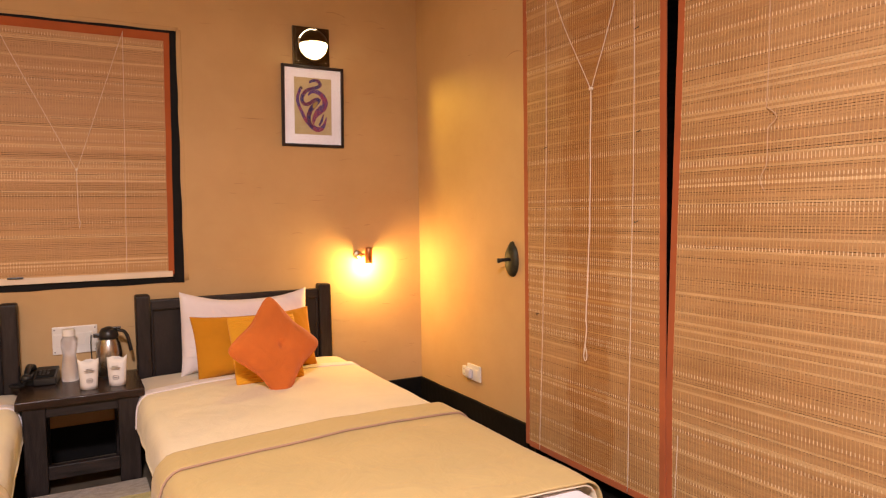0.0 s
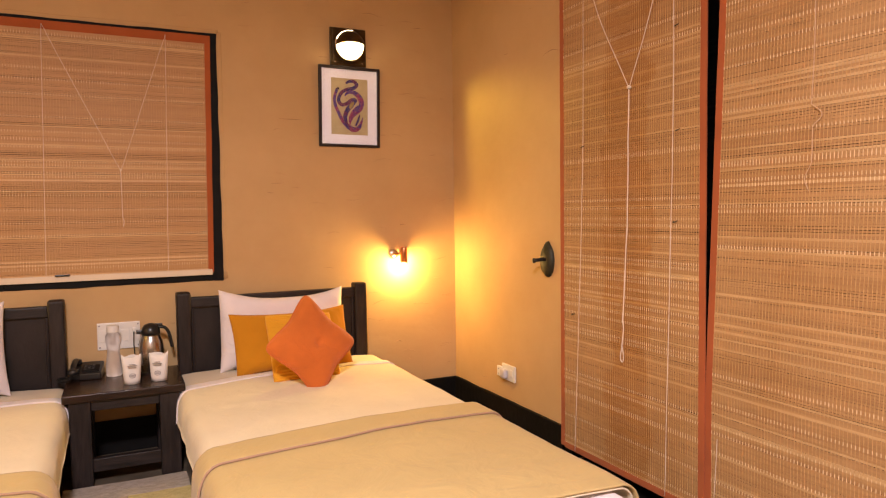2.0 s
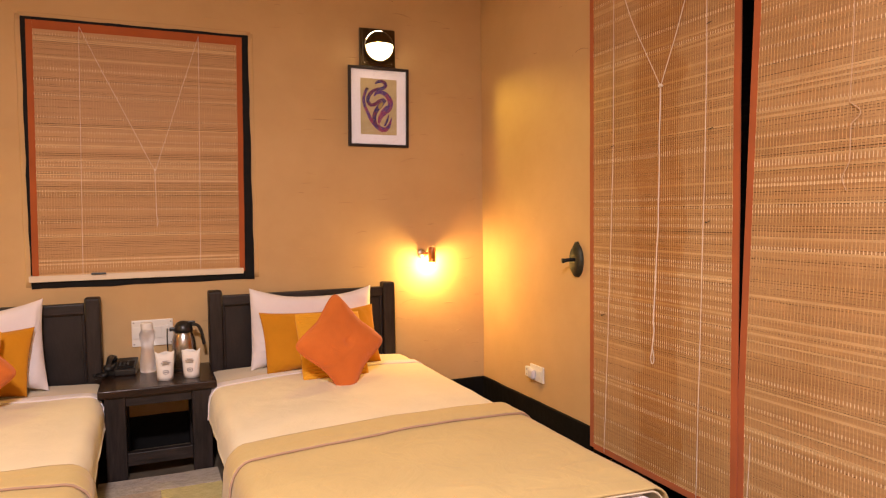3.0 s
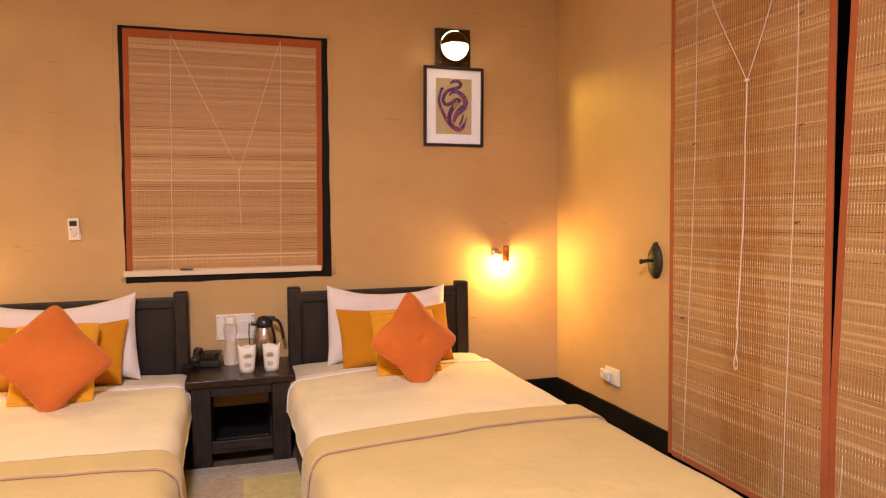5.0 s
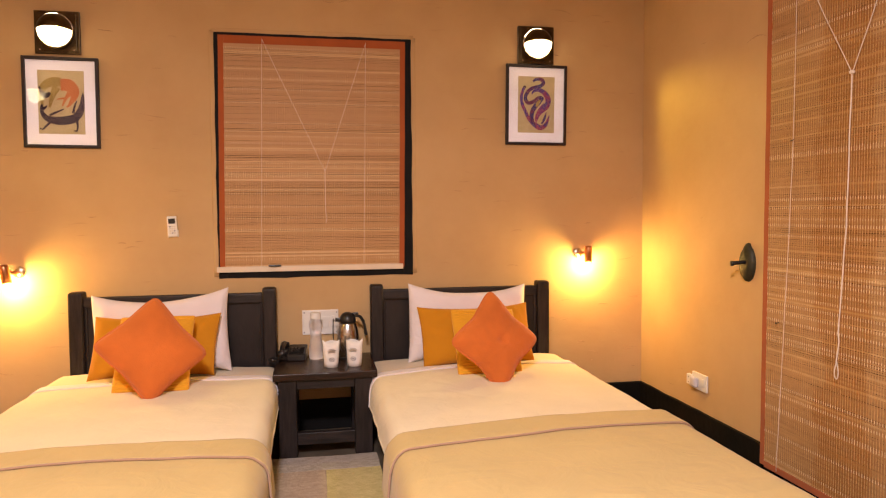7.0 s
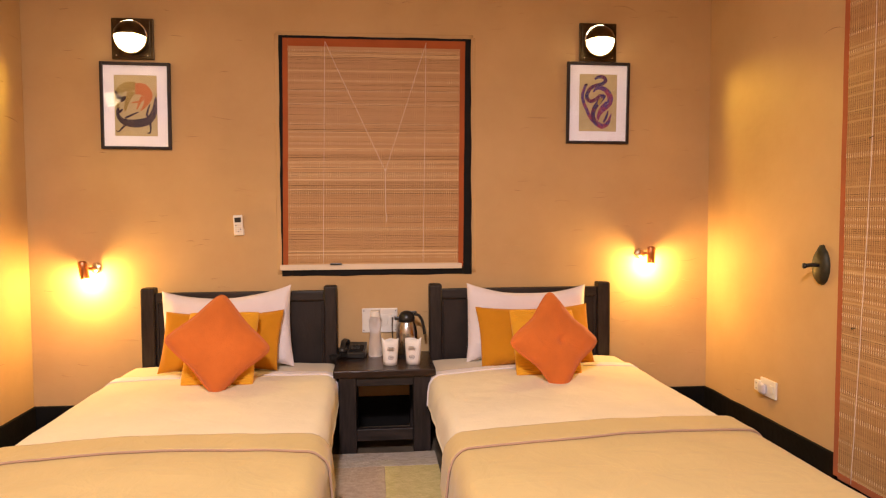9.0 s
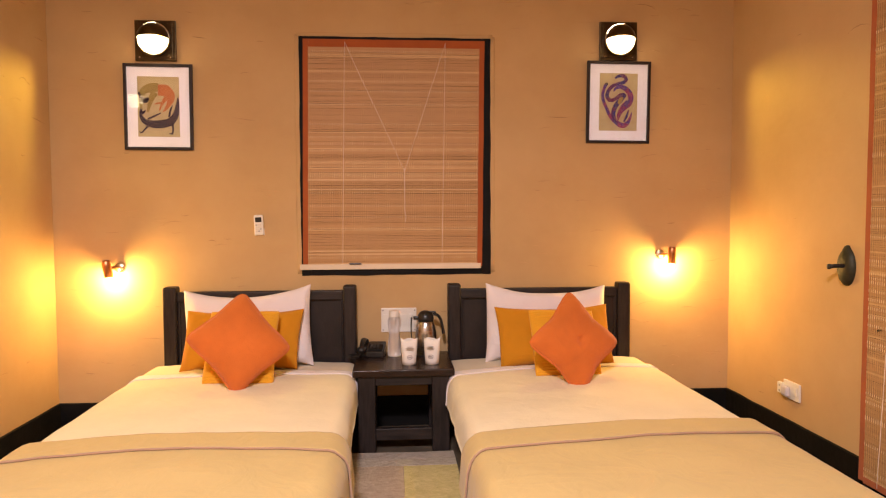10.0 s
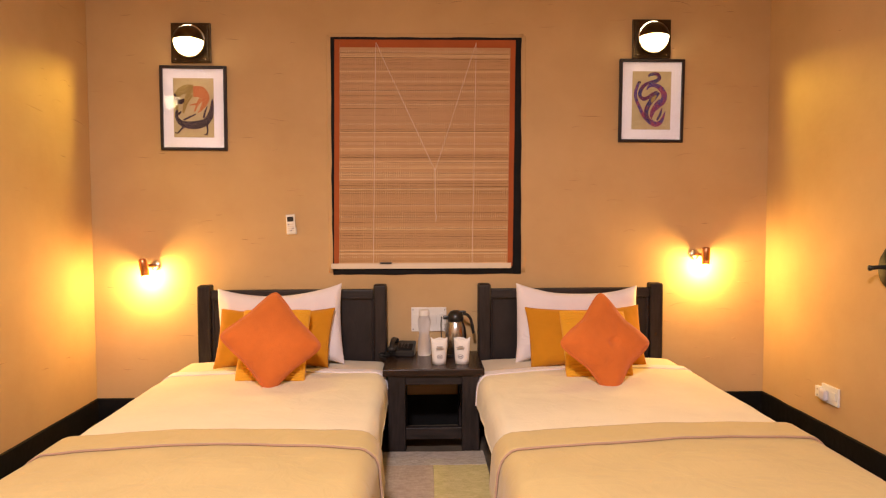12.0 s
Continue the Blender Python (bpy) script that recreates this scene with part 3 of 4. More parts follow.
def bedding(cx, half, seed, slant):
    top = 0.412
    mattress = tagged(part("mattress", worn(boxed(cx - half + 0.04, cx + half - 0.04, -2.505, -0.13, 0.27, 0.402, bevel=0.040, seg=4), 0.004, 4.0), SHEET, smooth=True), "white cotton-covered mattress on the bed frame", "mattress", "mattresses")
    at = Matrix.Translation((cx, 0, 0))

    def skewed(bm, last=-2.3):
        for v in bm.verts:
            fade = min(1.0, max(0.0, (v.co.y - last) / 0.6))
            v.co.y += fade * (slant * v.co.x + 0.006 * noise.noise(Vector((v.co.x * 4, seed, 0))))
        return bm

    def laid(name, mat, label, group, bm, thick):
        ob = part(name, bm, mat, smooth=True)
        ob.matrix_basis = at
        add_thickness(ob, thick)
        return tagged(ob, label, "bedding", group)

    def edge(name, mat, parent, label, bm, thick):
        return add_thickness(part(name, bm, mat, parent, label, smooth=True), thick)
    laid("bed_sheet", DUVET, "cream cotton sheet tucked over the mattress head", "bed sheets", drape(half, -0.125, -0.515, top, 0.12, -0.002, False, 0.008, seed), 0.004)
    cover = laid("bed_cover", DUVET, "cream cotton top sheet smoothed over the bed", "bed covers", skewed(drape(half, -0.452, -2.422, top, 0.15, 0.006, False, 0.008, seed)), 0.005)
    edge("hem", SHEET, cover, "white turned hem", skewed(drape(half, -0.400, -0.474, top, 0.156, 0.012, False, 0.008, seed, ny=8)), 0.006)
    blanket = laid("blanket", BLANKET, "beige woven blanket folded back across the bed", "blankets", skewed(drape(half + 0.012, -1.475, -2.425, top, 0.21, 0.017, False, 0.010, seed, flare=0.09)), 0.006)
    edge("turned_edge", BLANKET, blanket, "folded-back blanket edge", skewed(drape(half + 0.014, -1.47, -1.640, top, 0.205, 0.027, False, 0.010, seed, ny=16, flare=0.09)), 0.005)
    edge("piping", SEAM, blanket, "mauve piping along the fold, its shadow in the colour", skewed(drape(half + 0.014, -1.638, -1.645, top, 0.205, 0.026, False, 0.010, seed, ny=2, flare=0.09)), 0.008)
    return mattress


headboard_bed(-0.754, 0.0)
headboard_bed(0.866, 0.0)
bedding(-0.782, 0.583, 1.3, 0.02)
bedding(0.884, 0.587, 5.9, 0.075)


# ---- cushions ----
def cushion_mesh(w, h, t, pinch=0.06, soft=0.0, n=26, seed=0.0, ribs=0, corner=0.0, dimple=0.0, rim_out=None, crease=0.0, side=None, star=0.0, shear=0.0):
    """A stuffed case in the x-z plane: fat middle, thin seams, edges drawn in between the corners."""
    bm = bmesh.new()
    sheets = []
    for s in (-1, 1):
        rows = []
        for j in range(n + 1):
            row = []
            for i in range(n + 1):
                u, v = math.sin(math.pi * (i / n - 0.5)), math.sin(math.pi * (j / n - 0.5))
                pu, pv = u, v
                if corner:
                    k = corner * (u * u * v * v) ** 2
                    pu, pv = u * (1 - k), v * (1 - k)
                xx = pu * (1 - (pinch if side is None else side) * (1 - v * v) * u * u) * w / 2
                zz = pv * (1 - pinch * (1 - u * u) * v * v) * h / 2
                fat = max(0.0, (1 - u ** 4) * (1 - v ** 4)) ** 0.55
                if star:
                    far, phi = max(abs(u), abs(v)), math.atan2(v, u)
                    reach = far * w / 2 * 2 ** (1 / 13) * 0.7071 / (abs(math.cos(phi)) ** 13 + abs(math.sin(phi)) ** 13) ** (1 / 13) * (1 - star * math.cos(2 * phi) ** 2)
                    xx, zz = reach * math.cos(phi), reach * math.sin(phi) * h / w
                    fat = max(0.0, 1 - far ** 3.4) ** 0.6
                q = Vector((xx * 6 + seed, s * 2.0, zz * 6))
                y = s * (t / 2 * fat * (1 + 0.16 * noise.noise(q)) + 0.003)
                if s < 0 and dimple:
                    y += dimple * math.exp(-((xx / 0.02) ** 2 + (zz / 0.02) ** 2))
                if ribs and s < 0:
                    y -= 0.0042 * math.sin(zz * ribs) * min(1, fat * 1.6)
                xx += 0.006 * noise.noise(q * 0.7) + shear * zz
                zz += 0.006 * noise.noise(q * 0.7 + Vector((9, 0, 0)))
                y += s * crease * noise.noise(Vector((xx * 14 + seed, zz * 8, s * 4.0))) * min(1.0, fat * 2) * (abs(u) ** 2 + abs(v) ** 2) * 0.5
                row.append(bm.verts.new((xx, y, zz)))
            rows.append(row)
        sheets.append(rows)
        for a, b in zip(rows, rows[1:]):
            for k in range(n):
                f = (a[k], a[k + 1], b[k + 1], b[k])
                bm.faces.new(f if s < 0 else tuple(reversed(f)))
    lo, hi = sheets
    rim = lambda r: [r[0][k] for k in range(n)] + [r[k][n] for k in range(n)] + [r[n][n - k] for k in range(n)] + [r[n - k][0] for k in range(n)]
    a, b = rim(lo), rim(hi)
    if rim_out is not None:
        rim_out += [(p.co + q.co) / 2 for p, q in zip(a, b)]
    for k in range(len(a)):
        bm.faces.new((a[k], b[k], b[(k + 1) % len(a)], a[(k + 1) % len(a)]))
    return bm


def cushion(name, label, group, mat, m, **kw):
    edge = []
    ob = part(name, cushion_mesh(rim_out=edge, **kw), mat, smooth=True)
    ob.matrix_basis = m
    if name == "diamond_cushion":
        part("piping", tube(bmesh.new(), edge + edge[:1], 0.0052, 7), mat, ob, smooth=True)
    return tagged(ob, label, "pillow" if name == "pillow" else "cushion", group)


def pile(px, tilt, mx, mw, mz, mh, shear, rx, rz, rh, ox, oy, oz, lean, spin, wide, high, star, button, seed):
    cushion("pillow", "large white cotton pillow leaning on the headboard", "pillows", SHEET, pose(px, -0.195, 0.634, -9, tilt, 0), w=0.70, h=0.455, t=0.15, pinch=0.25, side=0.035, seed=seed, crease=0.026, n=44)
    cushion("lumbar_cushion", "mustard cotton oblong cushion against the white pillow", "lumbar cushions", MUSTARD, pose(mx, -0.315, mz, -14, -0.5, 0), w=mw, h=mh, t=0.11, pinch=0.14, side=0.03, seed=seed + 3, crease=0.022, n=36, shear=shear)
    cushion("ribbed_cushion", "yellow ribbed square cushion behind the orange one", "ribbed cushions", RIB, pose(rx, -0.535, rz, -32, 0.5, 0), w=0.365, h=rh, t=0.10, pinch=0.07, ribs=420.0, n=90, seed=seed + 6, corner=0.06)
    cushion("diamond_cushion", "orange felt cushion standing on its corner", "orange cushions", ORANGE, pose(ox, oy, oz, lean, 45 + spin, 0), w=wide, h=high, t=0.13, seed=seed + 9, star=star, dimple=button, n=40, crease=0.008)


pile(-0.803, -2.2, -0.812, 0.620, 0.590, 0.328, 0.10, -0.770, 0.594, 0.418, -0.742, -0.705, 0.646, -23.5, 6.0, 0.486, 0.462, 0.055, 0.0, 2.0)
pile(0.880, 1.5, 0.903, 0.640, 0.582, 0.345, -0.06, 0.905, 0.583, 0.395, 0.906, -0.730, 0.625, -26, 0.5, 0.500, 0.494, 0.100, 0.022, 21.0)


# ---- nightstand and what stands on it ----
def nightstand():
    root = thing("nightstand", "dark-stained wooden nightstand between the beds", "nightstand", at=pose(0.056, 0, 0))
    part("top", worn(boxed(-0.268, 0.268, -0.50, -0.035, 0.413, 0.452, bevel=0.006), 0.002, 7.0), TABLE, root, "polished dark tabletop")
    for sx in (-1, 1):
        for y in (-0.485, -0.13):
            part("leg", worn(boxed(min(sx * 0.243, sx * 0.15), max(sx * 0.243, sx * 0.15), y, y + 0.085, 0, 0.413, bevel=0.007), 0.002, 6.0), WOOD, root)
        part("side_rail", boxed(sx * 0.20 - 0.018, sx * 0.20 + 0.018, -0.40, -0.13, 0.34, 0.41, bevel=0.004), WOOD, root)
    part("apron", boxed(-0.15, 0.15, -0.475, -0.445, 0.362, 0.413, bevel=0.004), WOOD_X, root)
    part("stretcher", boxed(-0.15, 0.15, -0.475, -0.44, 0.068, 0.132, bevel=0.005), WOOD_X, root)
    part("back_rail", boxed(-0.15, 0.15, -0.085, -0.055, 0.355, 0.410, bevel=0.004), WOOD_X, root)
    for sx in (-1, 1):
        part("side_stretcher", boxed(sx * 0.20 - 0.016, sx * 0.20 + 0.016, -0.40, -0.13, 0.072, 0.128, bevel=0.004), WOOD, root)
    return root


nightstand()
TZ = 0.4525


def telephone():
    root = thing("telephone", "black desk telephone with a corded handset", "telephone", at=pose(-0.098, -0.125, TZ, 0, 0, -6) @ Matrix.Diagonal((1.06, 1.0, 0.80, 1.0)))
    bm = boxed(-0.047, 0.050, -0.070, 0.065, 0, 0.090, bevel=0.010, seg=3)
    for v in bm.verts:
        if v.co.z > 0.04:
            v.co.z -= (0.065 - v.co.y) / 0.135 * 0.046
    part("body", bm, PLASTIC, root, smooth=False)
    panel = part("keypad", boxed(-0.036, 0.040, -0.058, 0.006, 0.046, 0.058, bevel=0.003), BLACK, root)
    for v in panel.data.vertices:
        v.co.z += (v.co.y + 0.058) / 0.135 * 0.046
    for i in range(3):
        for k in range(4):
            y = -0.046 + k * 0.014
            z = 0.058 + (y + 0.058) / 0.135 * 0.046
            part("button", boxed(-0.028 + i * 0.017, -0.016 + i * 0.017, y, y + 0.009, z - 0.002, z + 0.0035, bevel=0.001), PLASTIC, panel)
    part("cradle", boxed(-0.092, -0.046, -0.045, 0.050, 0, 0.070, bevel=0.008), PLASTIC, root)
    hs = bmesh.new()
    tube(hs, rope([(-0.070, -0.066, 0.070), (-0.070, -0.030, 0.096), (-0.070, 0.025, 0.108), (-0.070, 0.070, 0.094)], 6, 0.0), 0.0135, 10)
    lathe(hs, [(0.001, 0.0), (0.021, 0.0), (0.024, 0.006), (0.022, 0.026), (0.012, 0.034), (0.001, 0.035)], 18, pose(-0.070, -0.064, 0.044, 14, 0, 0))
    lathe(hs, [(0.001, 0.0), (0.021, 0.0), (0.024, 0.006), (0.022, 0.026), (0.012, 0.034), (0.001, 0.035)], 18, pose(-0.070, 0.066, 0.074, 14, 0, 0))
    handset = part("handset", hs, PLASTIC, root, smooth=True)
    path = [(-0.072, -0.082, 0.052), (-0.085, -0.105, 0.014), (-0.122, -0.085, 0.012), (-0.135, -0.050, 0.012), (-0.112, -0.020, 0.012), (-0.090, -0.052, 0.012), (-0.118, -0.120, 0.012)]
    run = rope(path, 26, 0.0)
    coil = [(p[0] + 0.006 * math.cos(k * 1.3), p[1] + 0.004 * math.cos(k * 1.3), p[2] + 0.008 * math.sin(k * 1.3)) for k, p in enumerate(run)]
    part("coiled_cord", tube(bmesh.new(), coil, 0.0026, 5), PLASTIC, handset, smooth=True)
    return root


telephone()


def bottle():
    root = thing("water_bottle", "clear plastic water bottle with a white cap", "bottle", at=pose(0.008, -0.14, TZ))
    prof = [(0.001, 0.0), (0.036, 0.0), (0.039, 0.006), (0.038, 0.06), (0.031, 0.115), (0.030, 0.135), (0.037, 0.18), (0.037, 0.205), (0.028, 0.226), (0.024, 0.232)]
    body = part("body", lathe(bmesh.new(), prof), BOTTLE, root, smooth=True)
    body.visible_shadow = False
    part("cap", lathe(bmesh.new(), [(0.001, 0.228), (0.030, 0.228), (0.030, 0.258), (0.027, 0.262), (0.001, 0.262)]), WHITE, root, "white screw cap", smooth=False)
    return root


bottle()


def flask():
    root = thing("thermos_flask", "steel vacuum flask with black lid and handle", "flask", at=pose(0.188, -0.15, TZ))
    part("body", lathe(bmesh.new(), [(0.001, 0), (0.058, 0), (0.062, 0.005), (0.062, 0.13), (0.057, 0.165), (0.047, 0.195), (0.042, 0.205)]), STEEL, root, smooth=True)
    part("base_ring", lathe(bmesh.new(), [(0.058, 0.0), (0.0635, 0.0), (0.0635, 0.012), (0.062, 0.012)]), PLASTIC, root)
    lid = part("lid", lathe(bmesh.new(), [(0.001, 0.200), (0.046, 0.200), (0.048, 0.215), (0.044, 0.235), (0.032, 0.252), (0.012, 0.260), (0.001, 0.261)]), PLASTIC, root, "black plastic lid", smooth=True)
    sp = boxed(-0.07, -0.035, -0.014, 0.014, 0.208, 0.228, bevel=0.005)
    part("spout", sp, PLASTIC, lid)
    part("lever", boxed(0.0, 0.06, -0.011, 0.011, 0.245, 0.257, bevel=0.004), PLASTIC, lid)
    pts = [(0.040, 0, 0.238), (0.070, 0, 0.232), (0.088, 0, 0.205), (0.098, 0, 0.165), (0.104, 0, 0.125)]
    part("handle", tube(bmesh.new(), rope(pts, 6, 0.0), 0.0085, 8), PLASTIC, root, smooth=True)
    return root


flask()


def paper_cup(x, y, turn):
    """A tumbler in a paper sleeve whose top edge dips between two peaks."""
    root = thing("paper_wrapped_glass", "drinking glass in a white printed paper sleeve", "glass", "wrapped glasses", at=pose(x, y, TZ, 0, 0, turn))
    bm = bmesh.new()
    n, rings = 32, []
    for j in range(7):
        f = j / 6
        ring = []
        for k in range(n):
            a = 2 * math.pi * k / n
            flat = 1 - 0.62 * f ** 2
            r = 0.0365 + 0.0075 * f
            peak = 0.134 + 0.009 * abs(math.cos(a)) ** 6 + 0.005 * math.sin(3 * a + x * 40)
            ring.append(bm.verts.new((r * math.cos(a) * (1 + 0.04 * f), r * math.sin(a) * flat, peak * f + 0.003 * noise.noise(Vector((math.cos(a) * 2, f * 5, x * 9 + math.sin(a) * 2))))))
        rings.append(ring)
    for a, b in zip(rings, rings[1:]):
        for k in range(n):
            bm.faces.new((a[k], a[(k + 1) % n], b[(k + 1) % n], b[k]))
    bm.faces.new(list(reversed(rings[0])))
    sleeve = add_thickness(part("sleeve", bm, PAPER, root, smooth=True), 0.0008)
    mark = bmesh.new()
    for k in range(16):
        a0, a1 = 2 * math.pi * k / 16, 2 * math.pi * (k + 1) / 16
        vs = [mark.verts.new((r * math.cos(a) * 1.25, -0.0405 + 0.004 * abs(math.cos(a)), 0.043 + r * math.sin(a))) for r, a in ((0.009, a0), (0.012, a0), (0.012, a1), (0.009, a1))]
        mark.faces.new(vs)
    box(mark, -0.008, 0.008, -0.0412, -0.0402, 0.040, 0.046)
    part("printed_emblem", mark, INK, sleeve, "small grey printed emblem")
    bars = bmesh.new()
    for k, w in enumerate((0.018, 0.022, 0.014)):
        box(bars, -w, w, -0.0415, -0.0385, 0.082 + k * 0.008, 0.0845 + k * 0.008)
    part("printed_lines", bars, INK, sleeve, "faint printed lines")
    return root


paper_cup(0.088, -0.365, 4)
paper_cup(0.213, -0.360, -14)


# ---- wall fittings ----
def switch_board():
    root = thing("switch_board", "white wall switch plate with rocker switches", "switch plate", at=pose(0.036, 0, 0.638))
    part("plate", boxed(-0.105, 0.105, -0.012, 0.001, -0.072, 0.072, bevel=0.004), WHITE, root)
    for k in range(4):
        part("rocker", boxed(-0.098 + k * 0.05, -0.054 + k * 0.05, -0.016, -0.011, -0.030, 0.034, bevel=0.002), WHITE, root)
    for sx in (-0.094, 0.094):
        for sz in (-0.058, 0.058):
            part("screw", lathe(bmesh.new(), [(0.001, 0), (0.004, 0), (0.004, 0.003), (0.001, 0.003)], 10, pose(sx, -0.0115, sz, 90)), INK, root)
    part("plug", boxed(0.066, 0.084, -0.032, -0.015, 0.012, 0.040, bevel=0.004), WHITE, root)
    cordp = rope([(0.075, -0.035, 0.02), (0.072, -0.04, -0.06), (0.076, -0.03, -0.17)], 8, 0.004)
    part("flex", tube(bmesh.new(), cordp, 0.003, 6), PLASTIC, root, "black flex", smooth=True)
    return root


switch_board()


def remote():
    root = thing("remote_control", "white air-conditioner remote in a wall holder", "remote control", at=pose(-0.772, 0, 1.208, 0, -3, 0))
    body = part("body", boxed(-0.026, 0.026, -0.024, -0.004, -0.058, 0.058, bevel=0.006, seg=3), WHITE, root)
    part("holder", boxed(-0.029, 0.029, -0.014, 0.001, -0.061, -0.02, bevel=0.004), WHITE, root)
    part("display", boxed(-0.018, 0.018, -0.0256, -0.022, 0.016, 0.044, bevel=0.001), PLASTIC, body, "dark display window")
    for r in range(4):
        for c in range(3):
            part("button", boxed(-0.016 + c * 0.012, -0.008 + c * 0.012, -0.0262, -0.023, -0.004 - r * 0.012, 0.003 - r * 0.012, bevel=0.001), INK if (r + c) % 4 == 0 else CEILING, body)
    return root


remote()


def wall_socket():
    root = thing("wall_socket", "white wall socket with a plugged-in adapter", "socket", at=pose(XR, -0.69, 0.344, 0, 0, -90))
    part("plate", boxed(-0.066, 0.074, -0.011, 0.001, -0.046, 0.046, bevel=0.003), WHITE, root)
    module = part("socket_module", boxed(-0.102, -0.056, -0.024, -0.006, -0.032, 0.026, bevel=0.004), WHITE, root)
    for z in (-0.018, 0.010):
        part("pin_hole", lathe(bmesh.new(), [(0.001, 0), (0.004, 0), (0.004, 0.002), (0.001, 0.002)], 10, pose(-0.080, -0.0235, z, 90)), INK, module)
    part("adapter", worn(boxed(-0.052, 0.002, -0.038, -0.010, -0.034, 0.022, bevel=0.014, seg=4), 0.002, 9.0), LILAC, root, "pale plug-in adapter", smooth=True)
    part("rocker", boxed(0.030, 0.058, -0.015, -0.010, -0.018, 0.022, bevel=0.002), WHITE, root)
    return root


wall_socket()


def latch():
    root = thing("wall_latch", "dark bronze oval plate with a lever", "latch", at=pose(XR, -1.093, 1.02, 0, 0, -90))
    bm = bmesh.new()
    n = 32
    rings = []
    for f, y in ((1.0, 0.0), (0.97, -0.010), (0.80, -0.022), (0.4, -0.028)):
        rings.append([bm.verts.new((0.056 * f * math.cos(2 * math.pi * k / n), y, (0.088 + (0.012 if abs(k - 8) < 2 else 0)) * f * math.sin(2 * math.pi * k / n))) for k in range(n)])
    for a, b in zip(rings, rings[1:]):
        for k in range(n):
            bm.faces.new((a[k], a[(k + 1) % n], b[(k + 1) % n], b[k]))
    bm.faces.new(rings[-1])
    part("plate", bm, IRON, root, smooth=True)
    part("lever", tube(bmesh.new(), [(0.012, -0.020, 0.006), (0.0, -0.045, 0.006), (-0.006, -0.065, 0.004), (-0.008, -0.080, 0.002)], 0.0095, 10), PLASTIC, root, "black lever", smooth=True)
    part("knob", lathe(bmesh.new(), [(0.001, -0.004), (0.012, -0.003), (0.013, 0.008), (0.001, 0.011)], 14, pose(-0.008, -0.080, 0.002, 90)), PLASTIC, root, smooth=True)
    return root


latch()
bracket = thing("blind_bracket", "small black iron bracket beside the tall blind", "bracket", at=pose(XR, -1.252, 1.72, 0, 0, -90))
part("plate", boxed(-0.018, 0.012, -0.012, 0.001, -0.042, 0.042, bevel=0.004), BLACK, bracket)
part("hook", tube(bmesh.new(), [(0, -0.008, 0.02), (0.0, -0.024, 0.012), (0.004, -0.028, 0.03)], 0.004, 8), BLACK, bracket, smooth=True)


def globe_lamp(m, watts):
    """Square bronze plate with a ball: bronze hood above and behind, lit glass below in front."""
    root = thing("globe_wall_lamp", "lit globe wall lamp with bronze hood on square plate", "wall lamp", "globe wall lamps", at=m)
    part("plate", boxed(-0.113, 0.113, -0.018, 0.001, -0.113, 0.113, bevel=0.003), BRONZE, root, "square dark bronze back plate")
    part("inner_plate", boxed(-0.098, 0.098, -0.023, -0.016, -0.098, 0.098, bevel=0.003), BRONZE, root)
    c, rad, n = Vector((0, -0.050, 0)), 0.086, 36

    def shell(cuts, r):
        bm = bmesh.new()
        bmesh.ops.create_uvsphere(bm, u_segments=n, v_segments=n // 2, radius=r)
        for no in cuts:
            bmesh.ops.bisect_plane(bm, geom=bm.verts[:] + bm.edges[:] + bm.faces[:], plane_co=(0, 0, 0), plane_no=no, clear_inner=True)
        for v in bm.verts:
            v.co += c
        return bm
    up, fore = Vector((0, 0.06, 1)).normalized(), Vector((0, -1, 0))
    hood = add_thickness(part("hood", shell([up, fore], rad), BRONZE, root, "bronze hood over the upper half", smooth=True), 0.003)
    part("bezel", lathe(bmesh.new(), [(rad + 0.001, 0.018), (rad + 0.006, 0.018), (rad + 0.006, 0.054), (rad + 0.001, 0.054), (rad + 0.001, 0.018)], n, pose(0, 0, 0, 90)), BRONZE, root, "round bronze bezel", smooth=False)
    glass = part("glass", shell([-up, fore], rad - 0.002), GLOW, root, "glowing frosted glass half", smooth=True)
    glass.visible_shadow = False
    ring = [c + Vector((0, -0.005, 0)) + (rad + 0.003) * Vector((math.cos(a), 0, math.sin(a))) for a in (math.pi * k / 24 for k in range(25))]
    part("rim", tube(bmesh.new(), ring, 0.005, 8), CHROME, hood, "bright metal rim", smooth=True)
    # The metal rim's bright highlight, added as a thin glowing arc.
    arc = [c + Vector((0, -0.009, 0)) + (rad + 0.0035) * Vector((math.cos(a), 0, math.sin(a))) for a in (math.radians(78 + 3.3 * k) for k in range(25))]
    part("rim_glint", tube(bmesh.new(), arc, 0.0028, 8), GLOW, glass, "glowing arc in place of the rim's bright highlight", smooth=True).visible_shadow = False
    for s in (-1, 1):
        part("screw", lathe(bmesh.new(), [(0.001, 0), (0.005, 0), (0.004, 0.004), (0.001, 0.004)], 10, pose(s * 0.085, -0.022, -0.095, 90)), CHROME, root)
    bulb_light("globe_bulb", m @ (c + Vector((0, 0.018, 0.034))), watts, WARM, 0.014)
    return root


globe_lamp(pose(-1.330, 0, 2.256), GLOBE_W)
globe_lamp(pose(1.354, 0, 2.290), GLOBE_W)
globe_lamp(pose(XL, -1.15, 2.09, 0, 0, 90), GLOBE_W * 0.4)


